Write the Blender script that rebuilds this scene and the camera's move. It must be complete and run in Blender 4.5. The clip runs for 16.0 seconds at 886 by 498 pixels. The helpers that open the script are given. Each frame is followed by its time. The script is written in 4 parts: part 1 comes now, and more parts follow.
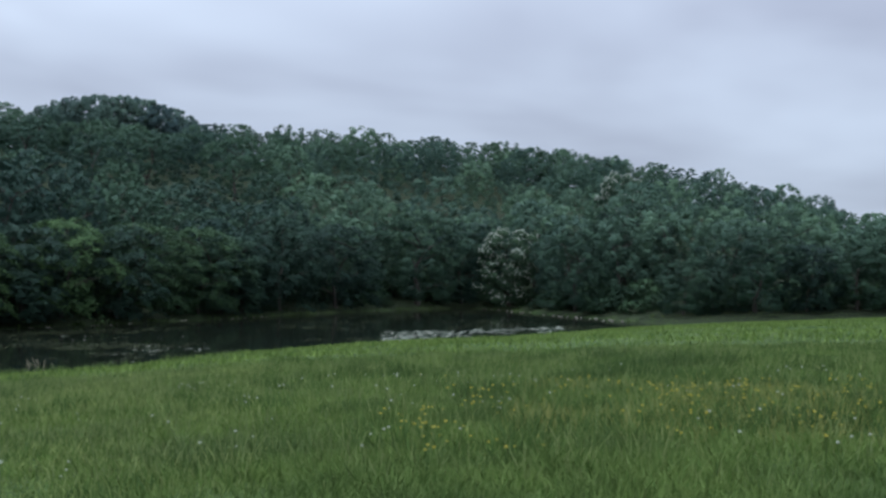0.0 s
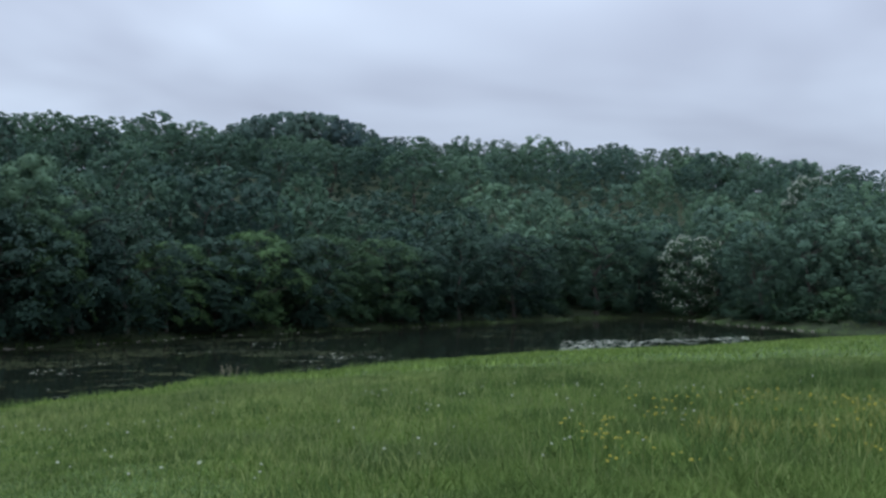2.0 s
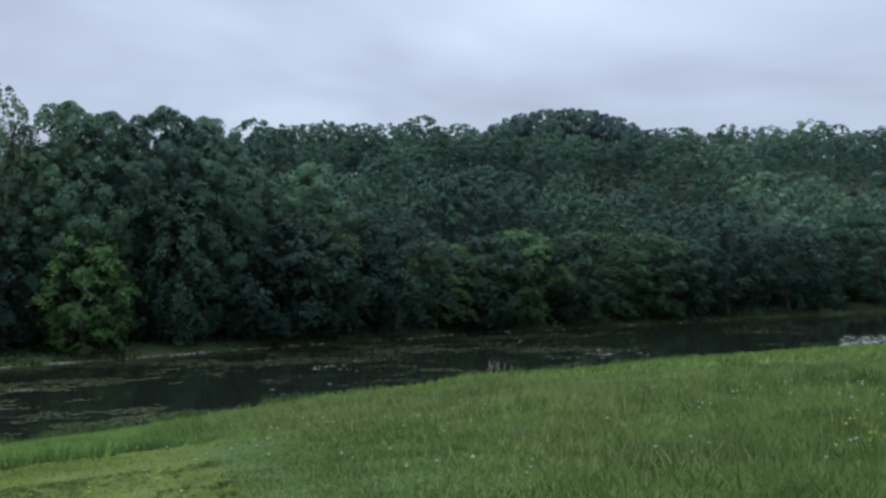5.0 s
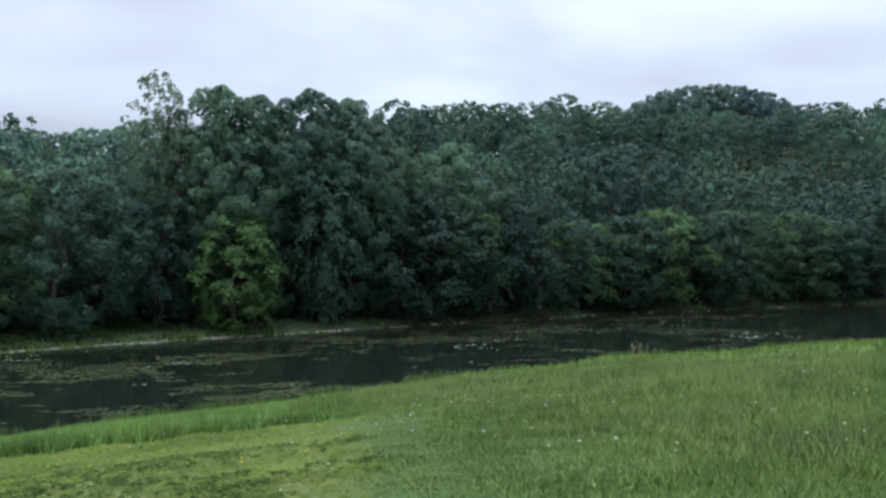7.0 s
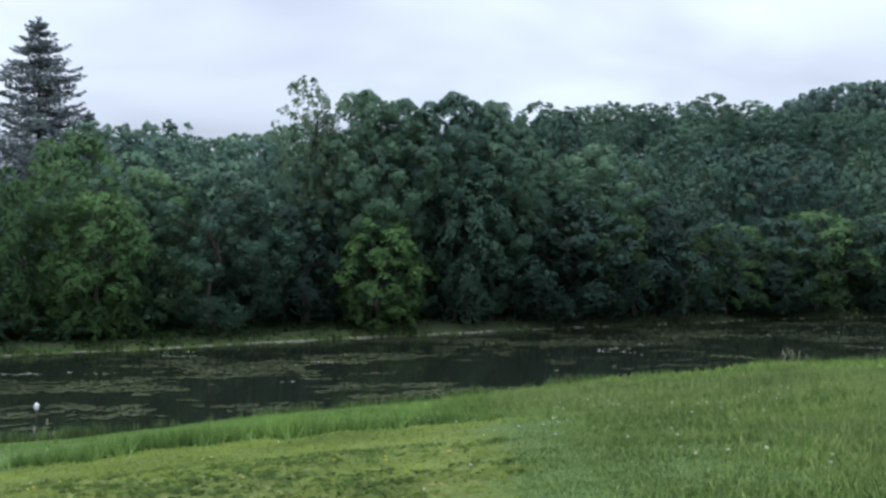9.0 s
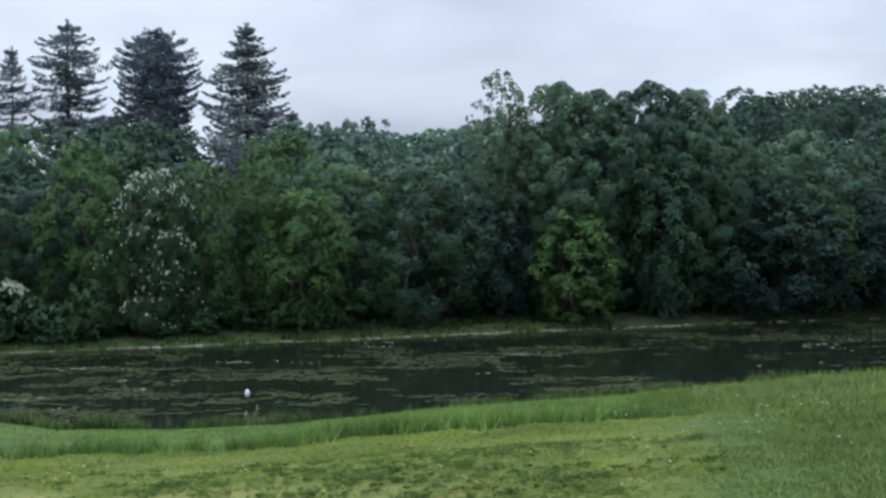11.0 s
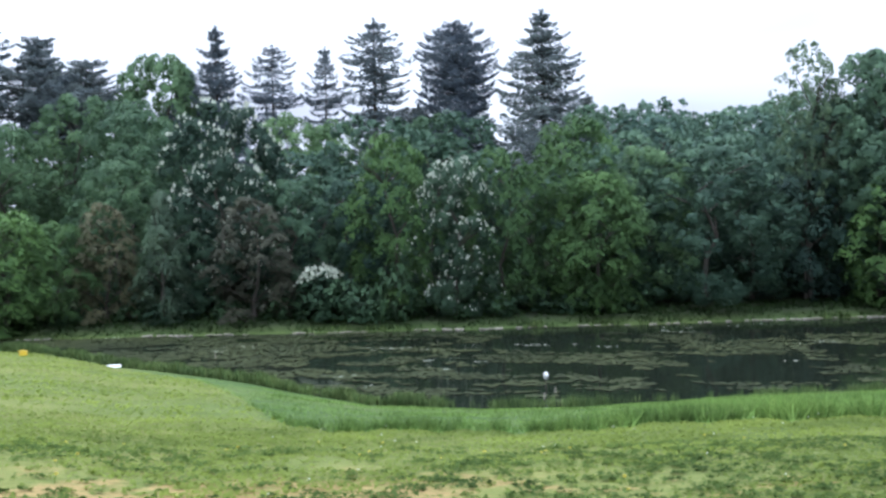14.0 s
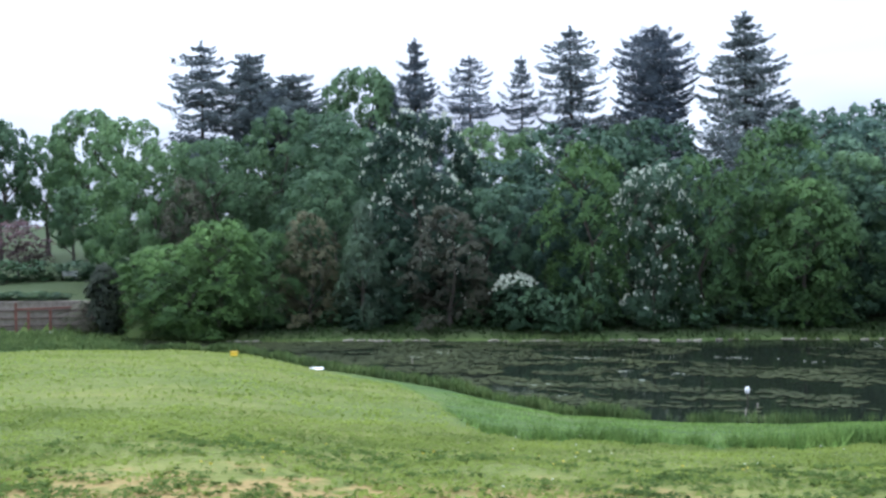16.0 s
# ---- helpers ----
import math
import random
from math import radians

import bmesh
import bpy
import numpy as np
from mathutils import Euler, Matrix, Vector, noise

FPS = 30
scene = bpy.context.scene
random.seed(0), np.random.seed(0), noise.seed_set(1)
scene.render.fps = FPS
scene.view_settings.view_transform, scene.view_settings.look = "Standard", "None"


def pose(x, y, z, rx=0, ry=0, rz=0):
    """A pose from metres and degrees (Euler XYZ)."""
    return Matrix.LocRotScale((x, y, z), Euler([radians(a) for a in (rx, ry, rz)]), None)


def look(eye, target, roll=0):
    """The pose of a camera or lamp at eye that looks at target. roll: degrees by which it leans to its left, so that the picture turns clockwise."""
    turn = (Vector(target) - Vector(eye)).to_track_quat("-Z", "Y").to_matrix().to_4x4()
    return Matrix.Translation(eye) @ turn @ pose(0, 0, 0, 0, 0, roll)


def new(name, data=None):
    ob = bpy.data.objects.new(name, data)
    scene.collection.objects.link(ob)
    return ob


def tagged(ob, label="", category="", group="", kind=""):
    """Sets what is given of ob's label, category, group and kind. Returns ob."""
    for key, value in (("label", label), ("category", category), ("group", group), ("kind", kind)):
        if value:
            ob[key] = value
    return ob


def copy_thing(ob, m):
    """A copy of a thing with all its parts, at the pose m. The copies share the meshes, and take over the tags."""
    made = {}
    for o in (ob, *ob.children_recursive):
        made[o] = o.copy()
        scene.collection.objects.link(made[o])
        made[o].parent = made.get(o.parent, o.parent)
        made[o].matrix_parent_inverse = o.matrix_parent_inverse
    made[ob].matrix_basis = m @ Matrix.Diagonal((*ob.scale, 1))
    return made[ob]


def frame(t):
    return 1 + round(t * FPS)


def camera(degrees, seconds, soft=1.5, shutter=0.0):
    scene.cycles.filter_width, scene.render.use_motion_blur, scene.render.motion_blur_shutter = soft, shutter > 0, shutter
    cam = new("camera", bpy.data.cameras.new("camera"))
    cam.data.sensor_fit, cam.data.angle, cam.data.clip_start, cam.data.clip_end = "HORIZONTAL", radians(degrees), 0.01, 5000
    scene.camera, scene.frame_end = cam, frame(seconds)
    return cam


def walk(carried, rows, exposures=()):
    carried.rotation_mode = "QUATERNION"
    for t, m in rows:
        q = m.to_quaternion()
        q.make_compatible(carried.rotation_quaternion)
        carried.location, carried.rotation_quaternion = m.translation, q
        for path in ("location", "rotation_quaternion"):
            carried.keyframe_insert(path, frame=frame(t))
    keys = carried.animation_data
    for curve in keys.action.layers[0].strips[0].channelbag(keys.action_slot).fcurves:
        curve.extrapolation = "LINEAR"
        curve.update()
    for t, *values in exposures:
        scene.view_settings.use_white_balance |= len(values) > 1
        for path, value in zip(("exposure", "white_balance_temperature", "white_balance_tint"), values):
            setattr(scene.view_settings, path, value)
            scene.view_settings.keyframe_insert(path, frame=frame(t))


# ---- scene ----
# ---- camera ----
FOV = 45.27
EYE = 1.6
PATH = (
    (0.0, -9.47, 0.81, -1.22),
    (0.5, -7.26, 1.02, -0.95),
    (1.0, -4.84, 1.13, -0.90),
    (1.5, -2.39, 1.03, -0.90),
    (2.0, 0.10, 1.12, -0.89),
    (2.5, 2.47, 1.32, -0.87),
    (3.0, 4.39, 1.16, -0.81),
    (3.5, 6.72, 0.97, -0.53),
    (4.0, 9.35, 0.96, -0.25),
    (6.3, 19.44, 0.41, 0.21),
    (6.5, 20.14, 0.31, 0.07),
    (7.0, 21.79, -0.23, 0.12),
    (7.5, 23.84, -0.54, 0.30),
    (8.0, 25.86, -0.26, 0.05),
    (8.5, 27.57, -0.08, -0.21),
    (8.7, 28.25, -0.09, -0.21),
    (10.8, 38.88, -0.40, 0.42),
    (11.0, 39.88, -0.50, 0.28),
    (11.5, 42.81, -0.77, 0.35),
    (12.0, 45.88, -0.84, 0.58),
    (12.5, 48.35, -0.95, 0.75),
    (13.0, 50.72, -1.17, 0.82),
    (13.5, 53.25, -1.34, 0.91),
    (14.0, 55.76, -1.19, 1.09),
    (14.5, 58.45, -0.93, 1.28),
    (15.0, 61.26, -0.75, 1.13),
    (15.5, 63.86, -0.61, 0.89),
    (16.0, 66.23, -0.56, 0.85),
)


def eye_row(t, yaw, pitch, roll):
    y = radians(yaw)
    return t, pose(-0.033 * math.sin(y) - 0.081 * t / 16, 0.033 * math.cos(y), EYE, 90 + pitch, 0, yaw) @ pose(0, 0, 0, 0, 0, -roll)


cam = camera(FOV, 16.0, soft=2.7, shutter=0.25)
walk(cam, [eye_row(*row) for row in PATH],
     exposures=[(0, -0.1, 6050, 7), (4.0, -0.1, 6050, 7), (6.3, 0.0, 6000, 7), (6.6, 0.12, 6050, 7), (7.0, 0.34, 6200, 7), (8.5, 0.4, 6250, 7), (11.0, 0.2, 6300, 7),
                (11.5, 0.5, 6300, 8), (12.0, 0.68, 6300, 8), (12.5, 0.64, 6300, 8), (13.5, 0.92, 6150, 9), (14.5, 0.86, 6050, 9), (16.0, 0.82, 5950, 9)])

# ---- light: an overcast spring sky ----
world = bpy.data.worlds.new("overcast_sky")
scene.world = world
world.use_nodes = True
wn, wl = world.node_tree.nodes, world.node_tree.links
wn.clear()
coord = wn.new("ShaderNodeTexCoord")
split = wn.new("ShaderNodeSeparateXYZ")
wl.new(coord.outputs["Generated"], split.inputs[0])


def wmath(op, a, b):
    n = wn.new("ShaderNodeMath")
    n.operation = op
    for i, v in enumerate((a, b)):
        if isinstance(v, (int, float)):
            n.inputs[i].default_value = v
        else:
            wl.new(v, n.inputs[i])
    return n.outputs[0]


height_in_sky = wmath("MAXIMUM", split.outputs[2], 0.0)
spread = wmath("ADD", height_in_sky, 0.22)
plane = wn.new("ShaderNodeCombineXYZ")
wl.new(wmath("DIVIDE", split.outputs[0], spread), plane.inputs[0])
wl.new(wmath("DIVIDE", split.outputs[1], spread), plane.inputs[1])
clouds = wn.new("ShaderNodeTexNoise")
clouds.inputs["Scale"].default_value, clouds.inputs["Detail"].default_value = 0.9, 3.5
clouds.inputs["Roughness"].default_value, clouds.inputs["Distortion"].default_value = 0.5, 0.3
wl.new(plane.outputs[0], clouds.inputs["Vector"])
ramp = wn.new("ShaderNodeValToRGB")
ramp.color_ramp.elements[0].position, ramp.color_ramp.elements[0].color = 0.30, (0.50, 0.53, 0.655, 1)
ramp.color_ramp.elements[1].position, ramp.color_ramp.elements[1].color = 0.66, (0.84, 0.92, 1.08, 1)
wl.new(clouds.outputs["Fac"], ramp.inputs[0])
rise = wn.new("ShaderNodeMapRange")
rise.inputs["From Min"].default_value, rise.inputs["From Max"].default_value = 0.0, 0.9
rise.inputs["To Min"].default_value, rise.inputs["To Max"].default_value = 0.56, 1.95
wl.new(height_in_sky, rise.inputs["Value"])
veil = wn.new("ShaderNodeMix")
veil.data_type, veil.blend_type = "RGBA", "MULTIPLY"
veil.inputs["Factor"].default_value = 1.0
wl.new(ramp.outputs[0], veil.inputs["A"])
wl.new(rise.outputs[0], veil.inputs["B"])
sky = wn.new("ShaderNodeTexSky")
sky.sky_type, sky.sun_disc = "NISHITA", False
sky.sun_elevation, sky.sun_rotation = radians(76), radians(200)
blue = wn.new("ShaderNodeBackground")
blue.inputs["Strength"].default_value = 0.05
wl.new(sky.outputs[0], blue.inputs["Color"])
cover = wn.new("ShaderNodeBackground")
cover.inputs["Strength"].default_value = 1.2
wl.new(veil.outputs["Result"], cover.inputs["Color"])
both = wn.new("ShaderNodeMixShader")
both.inputs[0].default_value = 0.9
wl.new(blue.outputs[0], both.inputs[1])
wl.new(cover.outputs[0], both.inputs[2])
world_out = wn.new("ShaderNodeOutputWorld")
wl.new(both.outputs[0], world_out.inputs["Surface"])

sun_data = bpy.data.lights.new("sun", "SUN")
sun_data.energy, sun_data.angle, sun_data.color = 0.9, radians(60), (1.0, 0.97, 0.92)
sun = new("sun", sun_data)
sun.matrix_world = look((-15, -15, 150), (0, 20, 0))

# ---- materials ----
def nodes_of(name):
    m = bpy.data.materials.new(name)
    m.use_nodes = True
    n, l = m.node_tree.nodes, m.node_tree.links
    return m, n, l, n["Principled BSDF"], n["Material Output"]


def noise_node(n, l, scale, detail=4.0, rough=0.6, space="Object", stretch=None):
    c = n.new("ShaderNodeTexCoord")
    t = n.new("ShaderNodeTexNoise")
    t.inputs["Scale"].default_value, t.inputs["Detail"].default_value, t.inputs["Roughness"].default_value = scale, detail, rough
    if stretch:
        mp = n.new("ShaderNodeMapping")
        mp.inputs["Scale"].default_value = stretch
        l.new(c.outputs[space], mp.inputs["Vector"])
        l.new(mp.outputs[0], t.inputs["Vector"])
    else:
        l.new(c.outputs[space], t.inputs["Vector"])
    return t


def ramp_node(n, l, source, stops):
    r = n.new("ShaderNodeValToRGB")
    e = r.color_ramp.elements
    while len(e) < len(stops):
        e.new(0.5)
    for k, (p, c) in enumerate(stops):
        e[k].position, e[k].color = p, (*c, 1)
    l.new(source, r.inputs[0])
    return r


def mix_node(n, l, fac, a, b, blend="MIX"):
    x = n.new("ShaderNodeMix")
    x.data_type, x.blend_type = "RGBA", blend
    for key, v in (("Factor", fac), ("A", a), ("B", b)):
        if isinstance(v, (int, float)):
            x.inputs[key].default_value = v
        elif isinstance(v, tuple):
            x.inputs[key].default_value = (*v, 1)
        else:
            l.new(v, x.inputs[key])
    return x.outputs["Result"]


def bump(n, l, bsdf, source, strength, distance):
    b = n.new("ShaderNodeBump")
    b.inputs["Strength"].default_value, b.inputs["Distance"].default_value = strength, distance
    l.new(source, b.inputs["Height"])
    l.new(b.outputs[0], bsdf.inputs["Normal"])


def leaf_material(name, dark, light, through_light=0.3, gloss=0.8, patch=0.45, alike=False, wax=0.12):
    """Leaves: each varies a little, whole boughs vary more, and light comes through them."""
    m, n, l, p, out = nodes_of(name)
    g = n.new("ShaderNodeNewGeometry")
    big = noise_node(n, l, patch, 3.0)
    info = n.new("ShaderNodeObjectInfo")
    a = mix_node(n, l, g.outputs["Random Per Island"], dark, light)
    tone = ramp_node(n, l, big.outputs["Fac"], [(0.3, (0.62, 0.66, 0.66)), (0.7, (1.25, 1.22, 1.05))])
    c = mix_node(n, l, 1.0, a, tone.outputs[0], "MULTIPLY")
    if alike:
        c = a
    whole = ramp_node(n, l, info.outputs["Random"], [(0.0, (0.68, 0.72, 0.80)), (1.0, (1.24, 1.24, 1.06))])
    c = c if alike else mix_node(n, l, 1.0, c, whole.outputs[0], "MULTIPLY")
    l.new(c, p.inputs["Base Color"])
    p.inputs["Roughness"].default_value = gloss
    p.inputs["Specular IOR Level"].default_value = wax
    t = n.new("ShaderNodeBsdfTranslucent")
    l.new(c, t.inputs["Color"])
    s = n.new("ShaderNodeMixShader")
    s.inputs[0].default_value = through_light
    l.new(p.outputs[0], s.inputs[1])
    l.new(t.outputs[0], s.inputs[2])
    l.new(s.outputs[0], out.inputs["Surface"])
    return m


def rough_material(name, a, b, scale, rough=0.9, relief=0.4, depth=0.03, stretch=None, spec=0.3):
    m, n, l, p, out = nodes_of(name)
    t = noise_node(n, l, scale, 6.0, 0.65, stretch=stretch)
    t2 = noise_node(n, l, scale * 0.13, 3.0)
    c = ramp_node(n, l, t.outputs["Fac"], [(0.3, a), (0.7, b)])
    tone = ramp_node(n, l, t2.outputs["Fac"], [(0.3, (0.75, 0.75, 0.75)), (0.7, (1.2, 1.2, 1.2))])
    l.new(mix_node(n, l, 1.0, c.outputs[0], tone.outputs[0], "MULTIPLY"), p.inputs["Base Color"])
    p.inputs["Roughness"].default_value = rough
    p.inputs["Specular IOR Level"].default_value = spec
    bump(n, l, p, t.outputs["Fac"], relief, depth)
    return m


BARK = rough_material("bark", (0.035, 0.03, 0.025), (0.085, 0.075, 0.062), 6.0, stretch=(1, 1, 0.2))
TREE_LEAVES = {   # darker and lighter leaf of each kind or distance of tree, haze included; breadth of the patches on it
    "broad": ((0.054, 0.102, 0.080), (0.086, 0.148, 0.110), 0.45),
    # Lightened copy of broad: haze over the high canopy put into the colour.
    "oak": ((0.070, 0.126, 0.100), (0.108, 0.178, 0.134), 0.45),
    "alder": ((0.036, 0.072, 0.060), (0.062, 0.110, 0.086), 0.45),
    "fresh": ((0.098, 0.174, 0.102), (0.146, 0.238, 0.130), 0.45),
    "lime": ((0.078, 0.150, 0.062), (0.116, 0.206, 0.082), 0.45),
    "olive": ((0.096, 0.150, 0.112), (0.142, 0.202, 0.146), 0.45),
    "copper": ((0.118, 0.120, 0.086), (0.170, 0.166, 0.116), 0.45),
    "purple": ((0.14, 0.085, 0.105), (0.23, 0.145, 0.165), 0.45),
    "chestnut": ((0.052, 0.094, 0.068), (0.080, 0.132, 0.092), 0.45),
    # Far, upper, crest and needle leaves are paled and blued for aerial haze.
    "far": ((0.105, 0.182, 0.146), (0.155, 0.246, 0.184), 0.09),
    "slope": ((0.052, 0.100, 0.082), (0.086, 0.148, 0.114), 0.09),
    "upper_hazed": ((0.076, 0.136, 0.112), (0.118, 0.196, 0.150), 0.09),
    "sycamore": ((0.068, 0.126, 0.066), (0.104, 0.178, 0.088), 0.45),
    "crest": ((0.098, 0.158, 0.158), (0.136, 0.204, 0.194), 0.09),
    "needle_hazed": ((0.094, 0.120, 0.152), (0.142, 0.170, 0.204), 0.45),
    "dusky": ((0.030, 0.040, 0.036), (0.050, 0.062, 0.052), 0.45),
    "bramble": ((0.040, 0.082, 0.052), (0.074, 0.132, 0.076), 0.45),
}
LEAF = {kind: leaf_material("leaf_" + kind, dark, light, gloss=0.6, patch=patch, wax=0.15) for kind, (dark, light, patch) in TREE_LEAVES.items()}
BANK = leaf_material("bank_grass", (0.16, 0.285, 0.085), (0.27, 0.40, 0.14), 0.5, 0.85, patch=0.5)
BLOSSOM = leaf_material("blossom", (0.42, 0.46, 0.37), (0.66, 0.70, 0.60), 0.4, 0.8, alike=True)
GRASS = leaf_material("meadow_grass", (0.110, 0.190, 0.048), (0.288, 0.388, 0.138), 0.5, 0.85, patch=0.5)
TUSSOCK = leaf_material("tussock_grass", (0.085, 0.155, 0.048), (0.150, 0.235, 0.080), 0.5, 0.85, patch=0.5)
LAWN = leaf_material("lawn_grass", (0.150, 0.200, 0.050), (0.208, 0.262, 0.076), 0.5, 0.85, patch=0.5)
WEED = leaf_material("weed_leaf", (0.122, 0.188, 0.046), (0.182, 0.258, 0.072), 0.5, 0.85)
REED = leaf_material("reed_leaf", (0.075, 0.13, 0.055), (0.15, 0.205, 0.09), 0.5, 0.8)
SORREL = leaf_material("sorrel_head", (0.29, 0.31, 0.09), (0.46, 0.45, 0.15), 0.5, 0.8, alike=True)
# Shade of the trees over the far bank is put into this dark green.
SHADED_BANK = leaf_material("far_bank_grass", (0.027, 0.056, 0.025), (0.052, 0.090, 0.039), 0.5, 0.85, patch=0.3)
SEDGE = leaf_material("seed_head", (0.24, 0.31, 0.12), (0.38, 0.44, 0.20), 0.5, 0.8)
PAD = leaf_material("lily_pad", (0.023, 0.032, 0.016), (0.058, 0.068, 0.036), 0.05, 0.9, patch=0.12)
STONE = rough_material("bank_stone", (0.17, 0.155, 0.125), (0.43, 0.40, 0.34), 3.0)
DRY_REED = rough_material("dry_reed", (0.26, 0.23, 0.16), (0.42, 0.38, 0.28), 8.0)
WALL_STONE = rough_material("garden_stone", (0.14, 0.122, 0.105), (0.25, 0.220, 0.190), 2.5)
TIMBER = rough_material("weathered_timber", (0.06, 0.045, 0.038), (0.13, 0.10, 0.085), 3.0, stretch=(1, 1, 0.2))
RED_TIMBER = rough_material("red_brown_timber", (0.10, 0.045, 0.036), (0.19, 0.09, 0.07), 3.0)
WHITE_PLASTIC = rough_material("white_plastic", (0.62, 0.63, 0.63), (0.80, 0.81, 0.80), 9.0, 0.4, 0.1, 0.003, spec=0.5)
YELLOW_PLASTIC = rough_material("yellow_plastic", (0.62, 0.42, 0.03), (0.78, 0.55, 0.06), 9.0, 0.45, 0.1, 0.003, spec=0.5)
YELLOW_PETAL = leaf_material("yellow_petal", (0.50, 0.44, 0.06), (0.68, 0.60, 0.14), 0.3, 0.7, alike=True)
WHITE_PETAL = leaf_material("white_petal", (0.46, 0.50, 0.38), (0.68, 0.70, 0.58), 0.35, 0.7, alike=True)

# pond water: dark, clear of ripples but for a faint breath of wind
WATER, n, l, p, out = nodes_of("pond_water")
p.inputs["Base Color"].default_value = (0.012, 0.016, 0.011, 1)
p.inputs["Roughness"].default_value = 0.07
p.inputs["IOR"].default_value = 1.33
t = noise_node(n, l, 1.1, 3.0, 0.6, stretch=(1, 1, 1))
bump(n, l, p, t.outputs["Fac"], 0.10, 0.03)

# ground: turf, thatch and bare earth mixed at two scales
GROUND, n, l, p, out = nodes_of("turf")
fine = noise_node(n, l, 7.0, 6.0, 0.7)
mid = noise_node(n, l, 0.7, 5.0, 0.6)
wide = noise_node(n, l, 0.09, 4.0, 0.55)
worn = noise_node(n, l, 1.9, 6.0, 0.68)
turf = ramp_node(n, l, fine.outputs["Fac"], [(0.3, (0.050, 0.086, 0.026)), (0.5, (0.080, 0.130, 0.040)), (0.72, (0.12, 0.17, 0.062))])
tone = ramp_node(n, l, wide.outputs["Fac"], [(0.35, (0.78, 0.86, 0.78)), (0.65, (1.22, 1.1, 1.02))])
mown = ramp_node(n, l, fine.outputs["Fac"], [(0.3, (0.080, 0.113, 0.031)), (0.5, (0.116, 0.153, 0.042)), (0.72, (0.164, 0.194, 0.064))])
mown_at = n.new("ShaderNodeAttribute")
mown_at.attribute_name = "mown"
straw_at = ramp_node(n, l, mid.outputs["Fac"], [(0.42, (0, 0, 0)), (0.66, (0.42, 0.42, 0.42))])
straw = mix_node(n, l, straw_at.outputs[0], mown.outputs[0], (0.21, 0.225, 0.08))
kinds = mix_node(n, l, mown_at.outputs["Fac"], turf.outputs[0], straw)
c = mix_node(n, l, 1.0, kinds, tone.outputs[0], "MULTIPLY")
earth = ramp_node(n, l, fine.outputs["Fac"], [(0.3, (0.215, 0.158, 0.058)), (0.7, (0.35, 0.262, 0.110))])
bare_at = n.new("ShaderNodeAttribute")
bare_at.attribute_name = "bare"
litter_shade_at = n.new("ShaderNodeAttribute")
litter_shade_at.attribute_name = "woodland"
adding = n.new("ShaderNodeMath")
adding.operation = "MULTIPLY_ADD"
l.new(worn.outputs["Fac"], adding.inputs[0])
adding.inputs[1].default_value = 1.6
adding.inputs[2].default_value = -1.32
plus = n.new("ShaderNodeMath")
plus.operation = "ADD"
l.new(adding.outputs[0], plus.inputs[0])
l.new(bare_at.outputs["Fac"], plus.inputs[1])
sharp = ramp_node(n, l, plus.outputs[0], [(0.0, (0, 0, 0)), (0.22, (1, 1, 1))])
c = mix_node(n, l, sharp.outputs[0], c, earth.outputs[0])
# Dark leaf litter, also used to put tree shade into the ground colour.
litter_and_shade = ramp_node(n, l, fine.outputs["Fac"], [(0.3, (0.018, 0.026, 0.014)), (0.7, (0.045, 0.06, 0.028))])
c = mix_node(n, l, litter_shade_at.outputs["Fac"], c, litter_and_shade.outputs[0])
l.new(c, p.inputs["Base Color"])
p.inputs["Roughness"].default_value = 0.95
p.inputs["Specular IOR Level"].default_value = 0.15
bump(n, l, p, fine.outputs["Fac"], 0.6, 0.05)

# ---- mesh helpers ----
RNG = np.random.default_rng(7)


def mesh_of(name, verts, faces, material, normals=None):
    """A mesh from arrays: verts (n, 3), faces (m, k) all with k corners; normals: soft shading normals of the verts."""
    verts, faces = np.asarray(verts, np.float32), np.asarray(faces, np.int32)
    me = bpy.data.meshes.new(name)
    k = faces.shape[1]
    me.vertices.add(len(verts))
    me.vertices.foreach_set("co", verts.ravel())
    me.loops.add(faces.size)
    me.loops.foreach_set("vertex_index", faces.ravel())
    me.polygons.add(len(faces))
    me.polygons.foreach_set("loop_start", np.arange(0, faces.size, k, dtype=np.int32))
    me.polygons.foreach_set("loop_total", np.full(len(faces), k, np.int32))
    me.update(calc_edges=True)
    me.materials.append(material)
    if normals is not None:
        normals = normals / np.maximum(np.linalg.norm(normals, axis=1, keepdims=True), 1e-6)
        me.polygons.foreach_set("use_smooth", np.ones(len(faces), bool))
        me.normals_split_custom_set_from_vertices(normals.tolist())
    return me


def bm_mesh(name, bm, material, smooth=False):
    me = bpy.data.meshes.new(name)
    if smooth:
        for f in bm.faces:
            f.smooth = True
    bm.to_mesh(me)
    bm.free()
    me.materials.append(material)
    return me


def child(name, me, parent, label="", m=None):
    ob = new(name, me)
    ob.parent = parent
    if m is not None:
        ob.matrix_basis = m
    return tagged(ob, label)


def part(name, bm, material, parent, label="", m=None, smooth=False):
    return child(name, bm_mesh(name, bm, material, smooth), parent, label, m)


